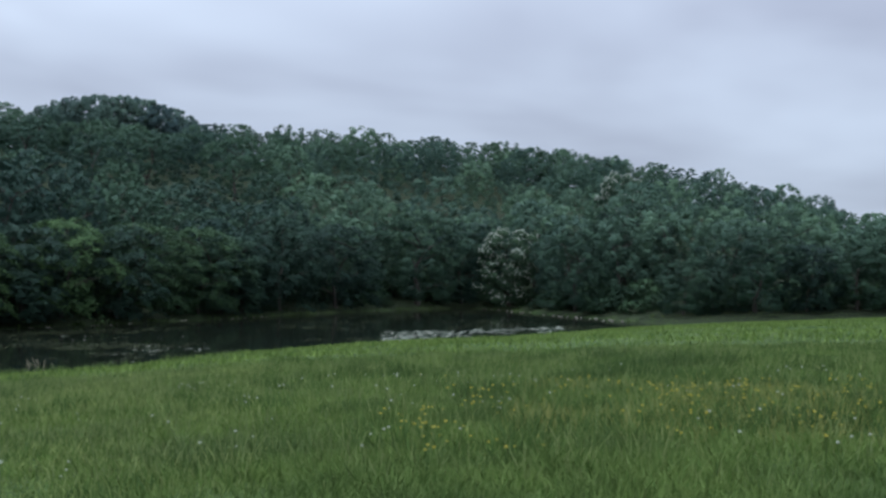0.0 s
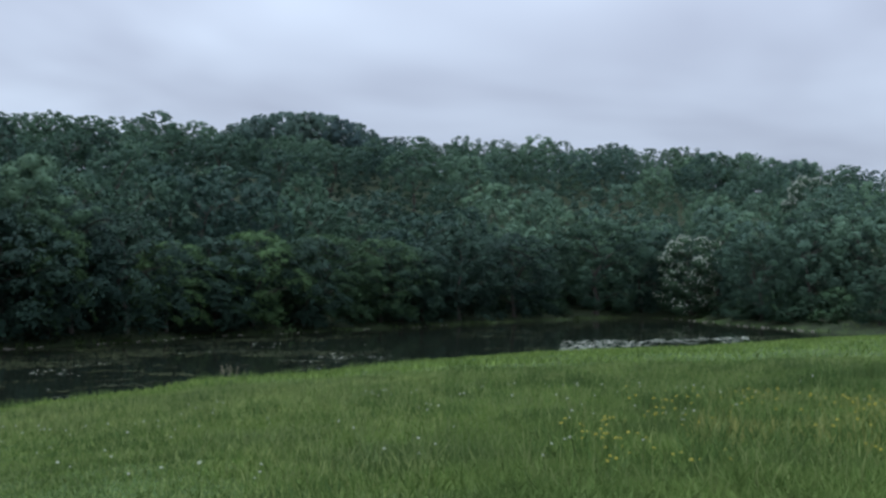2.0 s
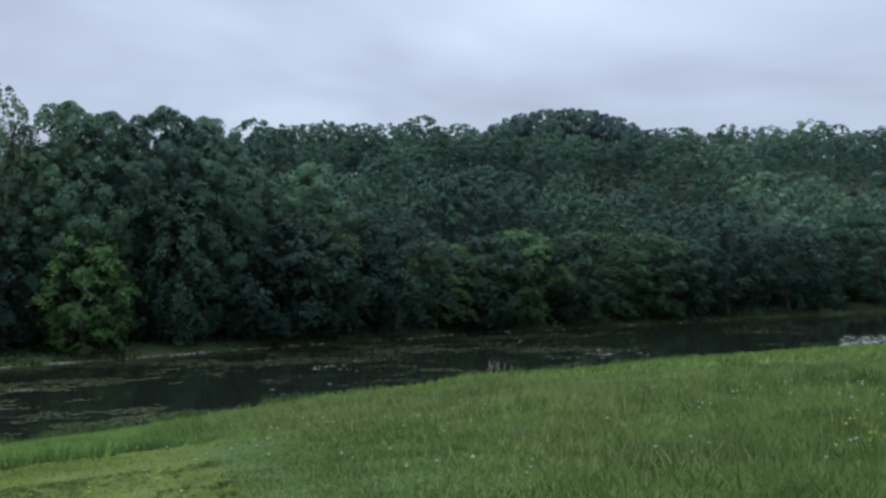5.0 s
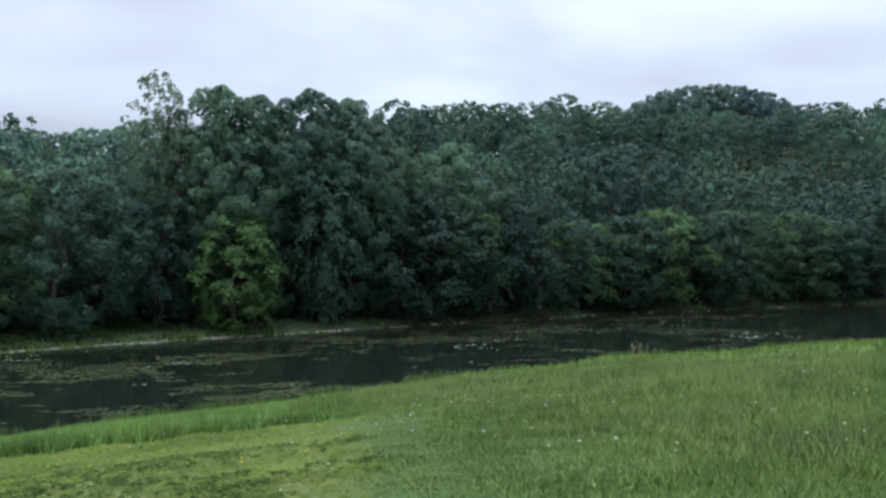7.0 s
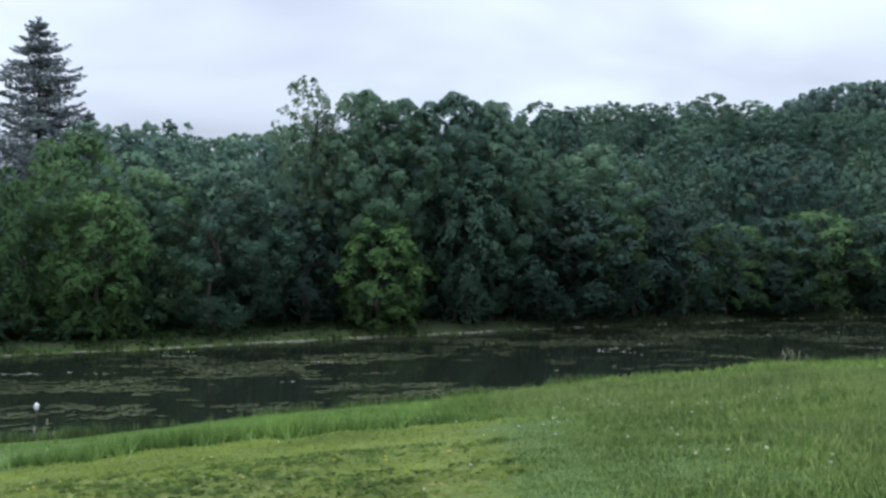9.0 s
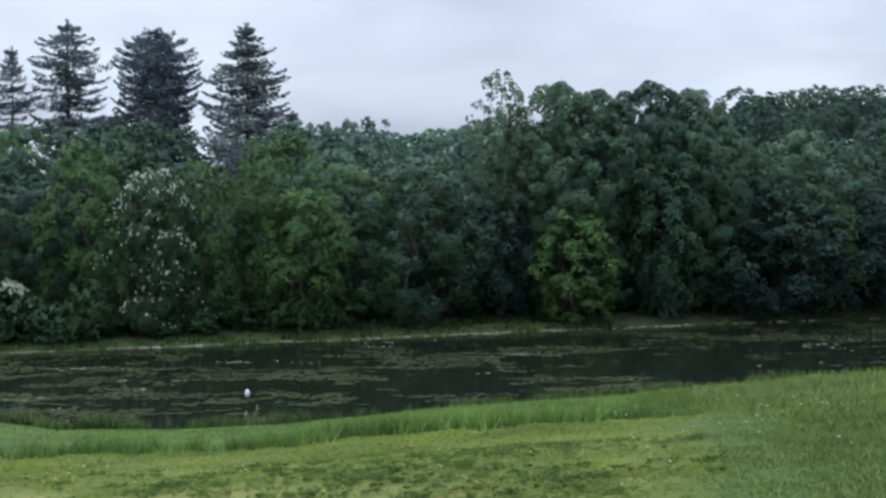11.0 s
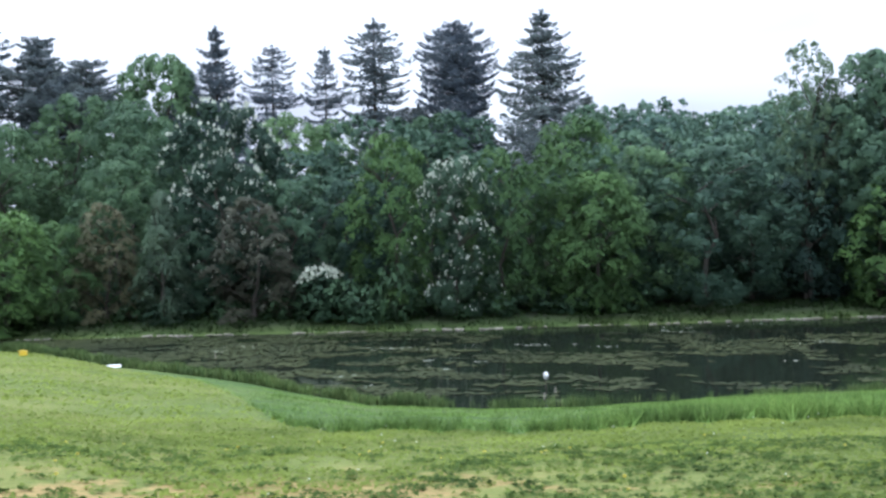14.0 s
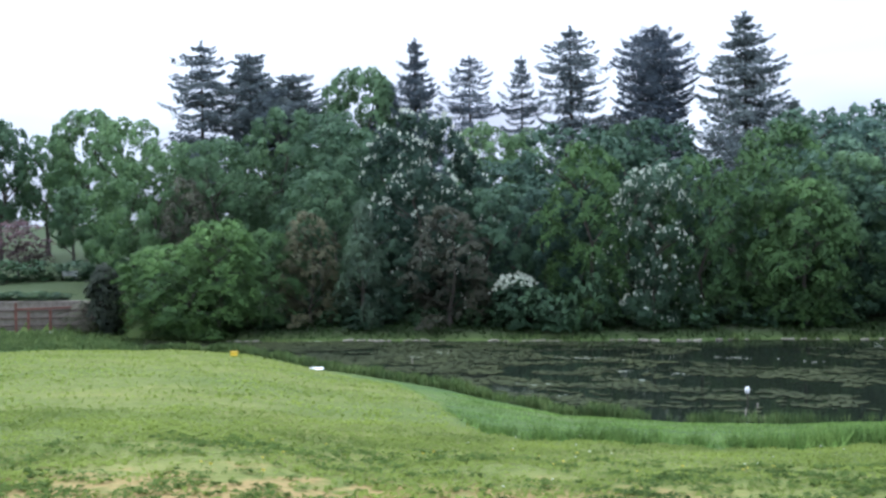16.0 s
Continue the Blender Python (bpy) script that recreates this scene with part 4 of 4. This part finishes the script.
sward("bank_tufts", "darker tufts of long grass along the mown edge", 48, 60000, (25, 67, 18.3, 23.5), lambda x, y, az, r: long_grass(x, y, az, r) & (r < mow_edge(az) + np.interp(az, (40, 54), (1.6, 0.9))) & (vnoise(x, y, 0.45, 33) * 0.6 + 0.4 * vnoise(x, y, 1.4, 34) > 0.40), 0.30, 0.022, TUSSOCK, 0.6)
sward("lawn_grass", "short mown grass, thin and patchy", 35, 75000, (20, 93, 7.4, 21), lambda x, y, az, r: mown_here(x, y, az, r) & ((r > 11.5 + 4.0 * vnoise(x, y, 0.9, 93)) | (patches(x, y, 1.5, 91) < np.interp(az, (30, 60), (0.62, 0.42))) | (vnoise(x, y, 0.11, 95) < 0.36)), 0.042, 0.050, LAWN)
sward("lawn_grass", "short mown grass running down to the pond", 36, 46000, (60, 93, 20, 78), lambda x, y, az, r: lawn_side(x, y) & (r < near_r(az) - 1.0), 0.04, 0.085, LAWN)
sward("seed_stems", "pale grass stems with seed heads over the meadow", 39, 24000, (-36, 27, 8.6, 34), long_grass, 0.31, 0.010, SEDGE, 0.5)
sward("seed_stems", "pale flowering grass near the lawn", 46, 26000, (0, 27, 8.6, 34), long_grass, 0.25, 0.011, SEDGE, 0.6)
sward("seed_stems", "pale drifts of flowering grass in the meadow", 50, 60000, (-36, 25, 10, 40), lambda x, y, az, r: long_grass(x, y, az, r) & (patches(x, y, 4.5, 37) > 0.56), 0.29, 0.012, SEDGE, 0.6)
sward("trodden_grass", "short grass round the standing place", 47, 26000, (-180, 180, 0.5, 7.6), lambda x, y, az, r: (az < 200), 0.10, 0.013, GRASS, 1.0)
sward("meadow_tussocks", "darker taller tussocks of grass in the meadow", 45, 115000, (-36, 22, 9, 34), lambda x, y, az, r: long_grass(x, y, az, r) & (vnoise(x, y, 1.1, 21) * 0.75 + 0.25 * vnoise(x, y, 5, 22) > np.interp(az, (-20, -6), (0.56, 0.66))), 0.27, 0.018, TUSSOCK, 0.7)
sward("sorrel_patch", "ochre flowering sorrel and buttercups in the meadow", 40, 7000, (-34, -13, 11, 19), lambda x, y, az, r: long_grass(x, y, az, r) & (patches(x, y, 2.4, 31) > 0.56), 0.27, 0.016, SORREL, 0.5, "wildflowers")


def shore_growth(name, label, seed, count, az0, az1, edge, lo, hi, tall, wide, material, thin, category):
    """Blades along a shore, from lo to hi metres beyond it."""
    rng = np.random.default_rng(seed)
    az = rng.uniform(az0, az1, count)
    r = edge(az) + rng.uniform(lo, hi, count)
    x, y = -r * np.sin(np.radians(az)), r * np.cos(np.radians(az))
    g = patchy(x * 1.4, y * 1.4)
    keep = g > thin
    v, f, soft = blades(rng, x[keep], y[keep], tall * (0.4 + 0.9 * g[keep]), wide, 0.3)
    tagged(new(name, mesh_of(name, v, f, material, soft)), label, category, kind="stuff")


shore_growth("shore_reeds", "dark green reeds and rushes along the water's edge", 37, 15000, 57, 82, near_r, -1.3, 0.8, 0.52, 0.06, REED, 0.40, "reeds")
shore_growth("shore_reeds", "thin rushes at the foot of the meadow", 41, 10000, 0, 57, near_r, -0.8, 0.5, 0.42, 0.04, REED, 0.55, "reeds")
shore_growth("far_bank_grass", "rough grass on the far bank of the pond", 38, 24000, 31, 84, far_r, 0.1, 5.5, 0.30, 0.07, SHADED_BANK, 0.2, "grass")
shore_growth("far_bank_grass", "thin grass under the overhanging trees, darkened in colour for their shade", 49, 7000, -21, 33, far_r, 0.4, 5.5, 0.26, 0.07, SHADED_BANK, 0.45, "grass")
shore_growth("ditch_grass", "rough dark grass and rushes in the ditch beyond the lawn", 43, 14000, 79, 92, near_r, -0.5, 13, 0.5, 0.07, REED, 0.15, "grass")
shore_growth("far_reeds", "dark tufts of rushes before the far bank", 42, 9000, -20, 80, far_r, -0.9, 0.1, 0.5, 0.06, REED, 0.68, "reeds")

# weeds in the lawn: low rosettes
weed_rng = np.random.default_rng(44)
wx, wy, wa, wr = polar_points(weed_rng, 1500, 24, 92, 8.5, 15.5)
ok = lawn_side(wx, wy) & (patchy(wx * 1.7, wy * 1.7) > 0.44)
wx, wy = wx[ok], wy[ok]
rep = 22
size = np.repeat(0.02 + 0.17 * weed_rng.random(len(wx)) ** 2.2, rep)
cx = np.repeat(wx, rep) + weed_rng.normal(0, 1, len(wx) * rep) * size * 0.8
cy = np.repeat(wy, rep) + weed_rng.normal(0, 1, len(wx) * rep) * size * 0.8
cz = ground_z(cx, cy) + 0.02 + np.abs(weed_rng.normal(0.0, 0.012, len(cx))) + 0.06 * size
wn_ = weed_rng.normal(0, 0.25, (len(cx), 3)) + np.array([0, 0, 0.8])
v, f = leaf_quads(np.stack([cx, cy, cz], 1), wn_, 0.04 + 0.17 * size, 0.6, weed_rng)
tagged(new("lawn_weeds", mesh_of("lawn_weeds", v, f, WEED, np.repeat(weed_rng.normal(0, 0.4, (len(cx), 3)) + np.array([0, 0, 1.0]), 4, axis=0))), "dark green clumps of weeds in the mown lawn", "weeds", kind="stuff")


# ---- flowers of the meadow ----
def flower_model(name, head_size, petals, words, stem_h, petal_material):
    root = tagged(new(name), words, "wildflower")
    v, f = tapered([(0, 0, -0.03), (0.01, 0.005, stem_h * 0.55), (0.0, 0.015, stem_h)], [0.004, 0.0035, 0.003], 4)
    child("stem", mesh_of("stem", v, f, GRASS), root)
    rng = np.random.default_rng(int(head_size * 1000))
    d = rng.normal(size=(petals, 3))
    d /= np.linalg.norm(d, axis=1, keepdims=True)
    d[:, 2] = np.abs(d[:, 2]) * 0.6
    v, f = leaf_quads(np.array([0, 0.015, stem_h]) + d * head_size * 0.4, d, head_size * 0.62, 0.8, rng)
    child("flower_head", mesh_of("flower_head", v, f, petal_material), root)
    return root


def scatter(model, spots, group):
    first = True
    for x, y, s, turn in spots:
        m = pose(x, y, float(ground_z(x, y)), 0, 0, turn) @ Matrix.Scale(s, 4)
        if first:
            model.matrix_basis = m
            first = False
        else:
            copy_thing(model, unscaled(m, model))
    tagged(model, group=group)


fl = random.Random(77)


def flower_spots(count, az0, az1, r0, r1, test, clump=3):
    spots = []
    while len(spots) < count:
        az, r = fl.uniform(az0, az1), math.sqrt(fl.uniform(r0 * r0, r1 * r1))
        for _ in range(fl.randint(1, clump)):
            a, rr = math.radians(az + fl.gauss(0, 0.9)), r + fl.gauss(0, 0.35)
            x, y = -rr * math.sin(a), rr * math.cos(a)
            if test(bool(lawn_side(np.array(x), np.array(y)))):
                spots.append((x, y, fl.uniform(0.7, 1.25), fl.uniform(0, 360)))
    return spots


scatter(flower_model("white_wildflower", 0.027, 22, "white wildflower head on a thin stem in the meadow", 0.27, WHITE_PETAL), flower_spots(170, -33, 25, 9.3, 22, lambda lawn: not lawn), "white flowers in the meadow")
scatter(flower_model("white_daisy", 0.028, 18, "white daisy low in the lawn's edge", 0.14, WHITE_PETAL), flower_spots(36, 26, 66, 9.3, 21, lambda lawn: lawn, 2), "daisies at the lawn")
scatter(flower_model("buttercup", 0.030, 16, "yellow buttercup standing in the meadow grass", 0.25, YELLOW_PETAL), flower_spots(280, -33, -6, 9.6, 19, lambda lawn: not lawn, 7), "buttercups in the meadow")
scatter(flower_model("dandelion", 0.034, 16, "yellow dandelion flowering in the lawn", 0.08, YELLOW_PETAL), flower_spots(30, 30, 80, 9.3, 16, lambda lawn: lawn, 3), "dandelions in the lawn")

# ---- floating weed and lily pads ----


def pads(name, label, seed, count, inside, size, material):
    rng = np.random.default_rng(seed)
    az = rng.uniform(-21, 82, count)
    r = near_r(az) + 0.4 + (far_r(az) - near_r(az) - 0.7) * rng.random(count)
    x, y = -r * np.sin(np.radians(az)), r * np.cos(np.radians(az))
    keep = inside(x, y, az, r)
    x, y = x[keep], y[keep]
    n = len(x)
    s = size * rng.uniform(0.4, 1.5, n)
    k = 5
    th = rng.uniform(0, 6.28, n)[:, None] + np.arange(k) * 2 * np.pi / k
    rad = s[:, None] * rng.uniform(0.75, 1.15, (n, k))
    tilt = rng.normal(0, 0.05, n)[:, None]
    v = np.stack([x[:, None] + rad * np.cos(th), y[:, None] + rad * np.sin(th), WATER_Z + 0.012 + rng.uniform(0, 0.02, n)[:, None] + np.abs(tilt * rad * np.cos(th))], -1).reshape(-1, 3)
    return tagged(new(name, mesh_of(name, v, np.arange(n * k).reshape(-1, k), material)), label, "water plants", kind="stuff")


def mats(x, y, s, k):
    """Ragged mats, a little drawn out across the view: about -0.5 to 0.5."""
    u, w = 0.64 * x - 0.77 * y, 0.77 * x + 0.64 * y
    return patches(u, w * 0.6, s, k) - 0.5


pads("pond_weed", "olive mats of floating pond weed and lily pads", 51, 95000, lambda x, y, az, r: 0.5 * mats(x, y, 7.0, 60) + 0.45 * mats(x, y, 2.6, 64) + 0.45 * mats(x, y, 1.0, 67) > np.interp(az, (-21, 0, 14, 25, 45, 65, 80), (0.12, 0.10, 0.06, 0.045, 0.06, 0.0, -0.1)), 0.12, PAD)
PALE = leaf_material("pale_pad", (0.24, 0.28, 0.22), (0.42, 0.45, 0.36), 0.1, 0.8, patch=0.3, alike=True)
pads("water_flowers", "pale mats of floating pads on the dark pond", 52, 30000, lambda x, y, az, r: (mats(x, y, 3.0, 71) > -0.04) & (az < -6.3) & (az > -16.0) & (r < near_r(az) + 15) & (r > near_r(az) + 0.6), 0.24, PALE)
pads("water_flowers", "pale specks of small floating pads", 53, 30000, lambda x, y, az, r: (mats(x, y, 3.0, 75) > np.where((az < 16) & (r < near_r(az) + 16), 0.22, 0.28)) & (az > 0), 0.10, PALE)


# ---- stones along the far shore ----
def stone_mesh(seed):
    rng = random.Random(seed)
    bm = bmesh.new()
    bmesh.ops.create_cube(bm, size=1)
    bmesh.ops.bevel(bm, geom=list(bm.edges), offset=0.17, segments=1, affect="EDGES")
    for v in bm.verts:
        v.co = Vector((v.co.x * (1 + rng.uniform(-0.18, 0.18)), v.co.y * (1 + rng.uniform(-0.18, 0.18)), v.co.z * (1 + rng.uniform(-0.2, 0.2))))
    return bm_mesh("stone", bm, STONE)


edging = tagged(new("stone_edging"), "broken line of pale stones edging the far shore", "stone edging", kind="structure")
stones = [stone_mesh(s) for s in range(5)]
srng = random.Random(9)
az, laid = -13.5, 0
while az < 78 and laid < 295:
    r = float(far_r(az)) - 0.2 + srng.uniform(-0.15, 0.15)
    size = srng.uniform(0.25, 0.7)
    shown = math.sin(az * 1.9) + math.sin(az * 0.83 + 1) + (1.3 if 22 < az < 40 or 46 < az < 62 else 0.1 if az > -2 else -1.0)
    if shown > 0.15 and srng.random() < (0.94 if 21 < az < 40 else 0.6) or srng.random() < 0.12:
        a = math.radians(az)
        ob = child("stone", srng.choice(stones), edging, m=pose(-r * math.sin(a), r * math.cos(a), WATER_Z + 0.03 + srng.uniform(-0.02, 0.03), srng.uniform(-8, 8), srng.uniform(-8, 8), 58 - 90 + srng.uniform(-25, 25)) @ Matrix.Diagonal((size * 0.5, size, srng.uniform(0.05, 0.11), 1)))
        laid += 1
    az += math.degrees(size * 1.02 / r / max(0.35, math.cos(math.radians(abs(az - 52))))) * 1.0
for i in range(26):
    az = srng.uniform(-19.5, -11.5)
    r = float(far_r(az)) - srng.uniform(0.3, 5.0)
    a = math.radians(az)
    s = srng.uniform(0.2, 0.55)
    child("stone", srng.choice(stones), edging, m=pose(-r * math.sin(a), r * math.cos(a), WATER_Z + 0.08, 0, 0, srng.uniform(0, 360)) @ Matrix.Diagonal((s, s * 0.6, 0.12, 1)))


# ---- things at the pond and in the garden ----
def box_bm(sx, sy, sz, bevel=0.0, z0=0.0):
    bm = bmesh.new()
    bmesh.ops.create_cube(bm, size=1)
    for v in bm.verts:
        v.co = Vector((v.co.x * sx, v.co.y * sy, (v.co.z + 0.5) * sz + z0))
    if bevel:
        bmesh.ops.bevel(bm, geom=list(bm.edges), offset=bevel, segments=2, affect="EDGES")
    return bm


def lathe_bm(rings, sides=14):
    bm = bmesh.new()
    loops = []
    for r, z in rings:
        loops.append([bm.verts.new((r * math.cos(2 * math.pi * k / sides), r * math.sin(2 * math.pi * k / sides), z)) for k in range(sides)])
    for a, b in zip(loops, loops[1:]):
        for k in range(sides):
            bm.faces.new((a[k], a[(k + 1) % sides], b[(k + 1) % sides], b[k]))
    bm.faces.new(loops[0][::-1])
    bm.faces.new(loops[-1])
    return bm


def on_water(az, el):
    r = (EYE - WATER_Z) / math.tan(math.radians(-el))
    a = math.radians(az)
    return -r * math.sin(a), r * math.cos(a), WATER_Z


# white float standing on a stake in the pond
x, y, z = on_water(50.4, -8.8)
marker = tagged(new("marker_post"), "white plastic marker on a thin stake in the pond", "marker")
marker.matrix_basis = pose(x, y, z) @ Matrix.Scale(0.8, 4)
part("stake", lathe_bm([(0.025, -1.0), (0.025, 0.62), (0.02, 0.66)], 8), TIMBER, marker)
part("float", lathe_bm([(0.03, 0.58), (0.10, 0.63), (0.125, 0.75), (0.12, 0.88), (0.07, 0.98), (0.03, 1.0)]), WHITE_PLASTIC, marker, "white plastic float", smooth=True)
for az, el, s in ((49.9, -8.95, 0.5), (50.5, -9.3, 0.6), (68.0, -6.7, 0.8)):
    x, y, z = on_water(az, el)
    small = tagged(new("small_stake"), "short pale stake sticking out of the water", "stake", group="stakes in the pond")
    small.matrix_basis = pose(x, y, z, 3, 2, 30)
    part("stake", lathe_bm([(0.03, -0.8), (0.035, 0.42 * s), (0.028, 0.45 * s)], 8), STONE, small)

# dry stalks of last year's reeds at the foot of the meadow
stalk_rng = random.Random(12)
tuft = tagged(new("dry_reeds"), "small tuft of pale dry reed stalks at the water's edge", "reeds")
tx, ty, tz = land(11.2, float(near_r(11.2)) - 0.4)
tuft.matrix_basis = pose(tx, ty, tz)
for i in range(11):
    ax, ay, tip = stalk_rng.uniform(-0.75, 0.75), stalk_rng.uniform(-0.3, 0.3), stalk_rng.uniform(0.55, 1.0)
    v, f = tapered([(ax, ay, -0.1), (ax + 0.03, ay, tip * 0.6), (ax + stalk_rng.uniform(-0.15, 0.15), ay, tip)], [0.014, 0.012, 0.02], 5)
    child("stalk", mesh_of("stalk", v, f, DRY_REED), tuft)

# yellow crate on the lawn by the water
x, y, z = land(77.45, 60.0)
crate = tagged(new("yellow_crate"), "bright yellow plastic crate standing on the lawn", "crate")
crate.matrix_basis = pose(x, y, z + 0.02, 0, 0, 70) @ Matrix.Scale(0.7, 4)
part("body", box_bm(0.56, 0.4, 0.32, 0.03), YELLOW_PLASTIC, crate)
part("rim", box_bm(0.6, 0.44, 0.05, 0.015, 0.32), YELLOW_PLASTIC, crate)
# Solid dark blocks stand in for the shade inside the hand holes.
for s in (-1, 1):
    part("hand_hole_shade", box_bm(0.02, 0.16, 0.05, 0.008, 0.22), TIMBER, crate, "dark block standing in for the shade in a hand hole", m=pose(s * 0.285, 0, 0))

# white upturned punt at the shore
x, y, z = land(73.15, 57.0)
bm = bmesh.new()
hull = []
for u in (-1.0, -0.8, -0.4, 0.0, 0.4, 0.8, 1.0):
    w, hgt = 0.42 * (1 - 0.55 * abs(u) ** 3), 0.3 * (1 - 0.25 * abs(u) ** 2)
    hull.append([bm.verts.new((u * 0.62, s * w, zz)) for s, zz in ((-1, 0.0), (-0.9, hgt * 0.6), (-0.55, hgt), (0.55, hgt), (0.9, hgt * 0.6), (1, 0.0))])
for a, b in zip(hull, hull[1:]):
    for k in range(5):
        bm.faces.new((a[k], a[k + 1], b[k + 1], b[k]))
bm.faces.new(hull[0])
bm.faces.new(hull[-1][::-1])
punt = tagged(new("small_boat"), "small white boat lying upturned on the grassy shore", "boat")
punt.matrix_basis = pose(x, y, z + 0.02, 0, 0, 75) @ Matrix.Diagonal((0.62, 0.62, 0.40, 1))
part("hull", bm, WHITE_PLASTIC, punt, smooth=True)
part("keel", box_bm(1.1, 0.05, 0.05, 0.01, 0.29), WHITE_PLASTIC, punt)

# garden wall with coping, timber rails and a red-brown frame in front
GAZ0, GAZ1 = 83.9, 91.5


def garden(az, dr=0.0):
    a = math.radians(az)
    r = float(far_r(az)) + dr
    return -r * math.sin(a), r * math.cos(a)


wall = tagged(new("garden_wall"), "long pale stone retaining wall below a terraced garden", "wall", kind="structure")
steps = 9
for i in range(steps):
    a0, a1 = GAZ0 + (GAZ1 - GAZ0) * i / steps, GAZ0 + (GAZ1 - GAZ0) * (i + 1) / steps
    (x0, y0), (x1, y1) = garden(a0, -0.2), garden(a1, -0.2)
    length, turn = math.hypot(x1 - x0, y1 - y0), math.degrees(math.atan2(y1 - y0, x1 - x0))
    part("wall_length", box_bm(length, 0.5, 2.9, 0.0, -0.3), WALL_STONE, wall, m=pose((x0 + x1) / 2, (y0 + y1) / 2, WATER_Z, 0, 0, turn))
    part("coping", box_bm(length + 0.02, 0.62, 0.14, 0.02, 2.604), WALL_STONE, wall, "flat stone coping", m=pose((x0 + x1) / 2, (y0 + y1) / 2, WATER_Z, 0, 0, turn))
    for lift in (0.75, 1.35, 1.95):
        if i < 8:
            part("rail", box_bm(length, 0.07, 0.13, 0.0, lift), TIMBER, wall, "dark timber rail", m=pose((x0 + x1) / 2 + 0.4, (y0 + y1) / 2, WATER_Z, 0, 0, turn))
frame_ob = tagged(new("pergola"), "red-brown timber frame standing before the garden wall", "pergola")
fx, fy = garden(87.6, -2.2)
frame_ob.matrix_basis = pose(fx, fy, float(ground_z(fx, fy)), 0, 0, -88)
for u, hgt in ((-1.6, 1.7), (0.0, 1.6), (0.9, 2.3), (-3.4, 1.7)):
    part("post", box_bm(0.2, 0.2, hgt + 0.2, 0.02, -0.2), RED_TIMBER, frame_ob, m=pose(u, 0, 0))
part("beam", box_bm(4.6, 0.14, 0.16, 0.02, 1.72), RED_TIMBER, frame_ob, m=pose(-1.4, 0, 0))
plank = tagged(new("white_plank"), "pale plank lying in the grass by the wall", "plank")
px, py = garden(86.0, -3.0)
plank.matrix_basis = pose(px, py, float(ground_z(px, py)) + 0.03, 0, 0, 80)
part("board", box_bm(4.0, 0.3, 0.16, 0.02), WHITE_PLASTIC, plank)
seat = tagged(new("garden_bench"), "white garden bench beside the hedge", "bench")
sx, sy, sz = land(85.6, 117)
seat.matrix_basis = pose(sx, sy, sz, 0, 0, -90)
part("seat_board", box_bm(1.5, 0.5, 0.08, 0.01, 0.42), WHITE_PLASTIC, seat)
part("backrest", box_bm(1.5, 0.07, 0.5, 0.01, 0.5), WHITE_PLASTIC, seat, m=pose(0, 0.24, 0))
for s in (-0.65, 0.65):
    part("leg", box_bm(0.08, 0.45, 0.42, 0.01), WHITE_PLASTIC, seat, m=pose(s, 0, 0))

# garden planting
plant("copper", 84.6, 87.0, 2.6, 2.3, group="garden bushes", label="brown bare-twigged bush before the garden wall")
plant_to("weeping", 83.95, 85.6, -0.95, 1.5, group="garden bushes")
for az, r, hgt, half in ((90.2, 112, 2.6, 2.8), (88.6, 114, 2.4, 2.8), (87.0, 116, 2.2, 2.8), (85.2, 117, 2.2, 2.6), (83.6, 116, 2.4, 2.6)):
    plant("shrub", az, r, hgt, half, group="garden hedge", label="clipped dark hedge behind the terrace lawn")
for az, el in ((90.5, -2.75), (89.4, -2.8), (88.3, -2.75), (87.2, -2.8), (86.2, -2.75)):
    plant("shrub", az, float(far_r(az)) + 1.0, 0.7, 1.5, group="wall top plants", label="low plants trailing over the garden wall")
plant_to("purple", 88.0, 120, 1.3, 3.4, group="garden trees")
plant_to("park", 88.8, 150, 6.3, 4.6, group="garden trees")
plant_to("park", 85.4, 140, 3.0, 3.0, group="garden trees")
plant_to("park", 84.6, 152, 6.9, 6.0, group="garden trees")
plant_to("park", 86.6, 165, 5.6, 5.0, group="garden trees")
plant_to("park", 91.0, 150, 6.0, 5.0, group="garden trees")
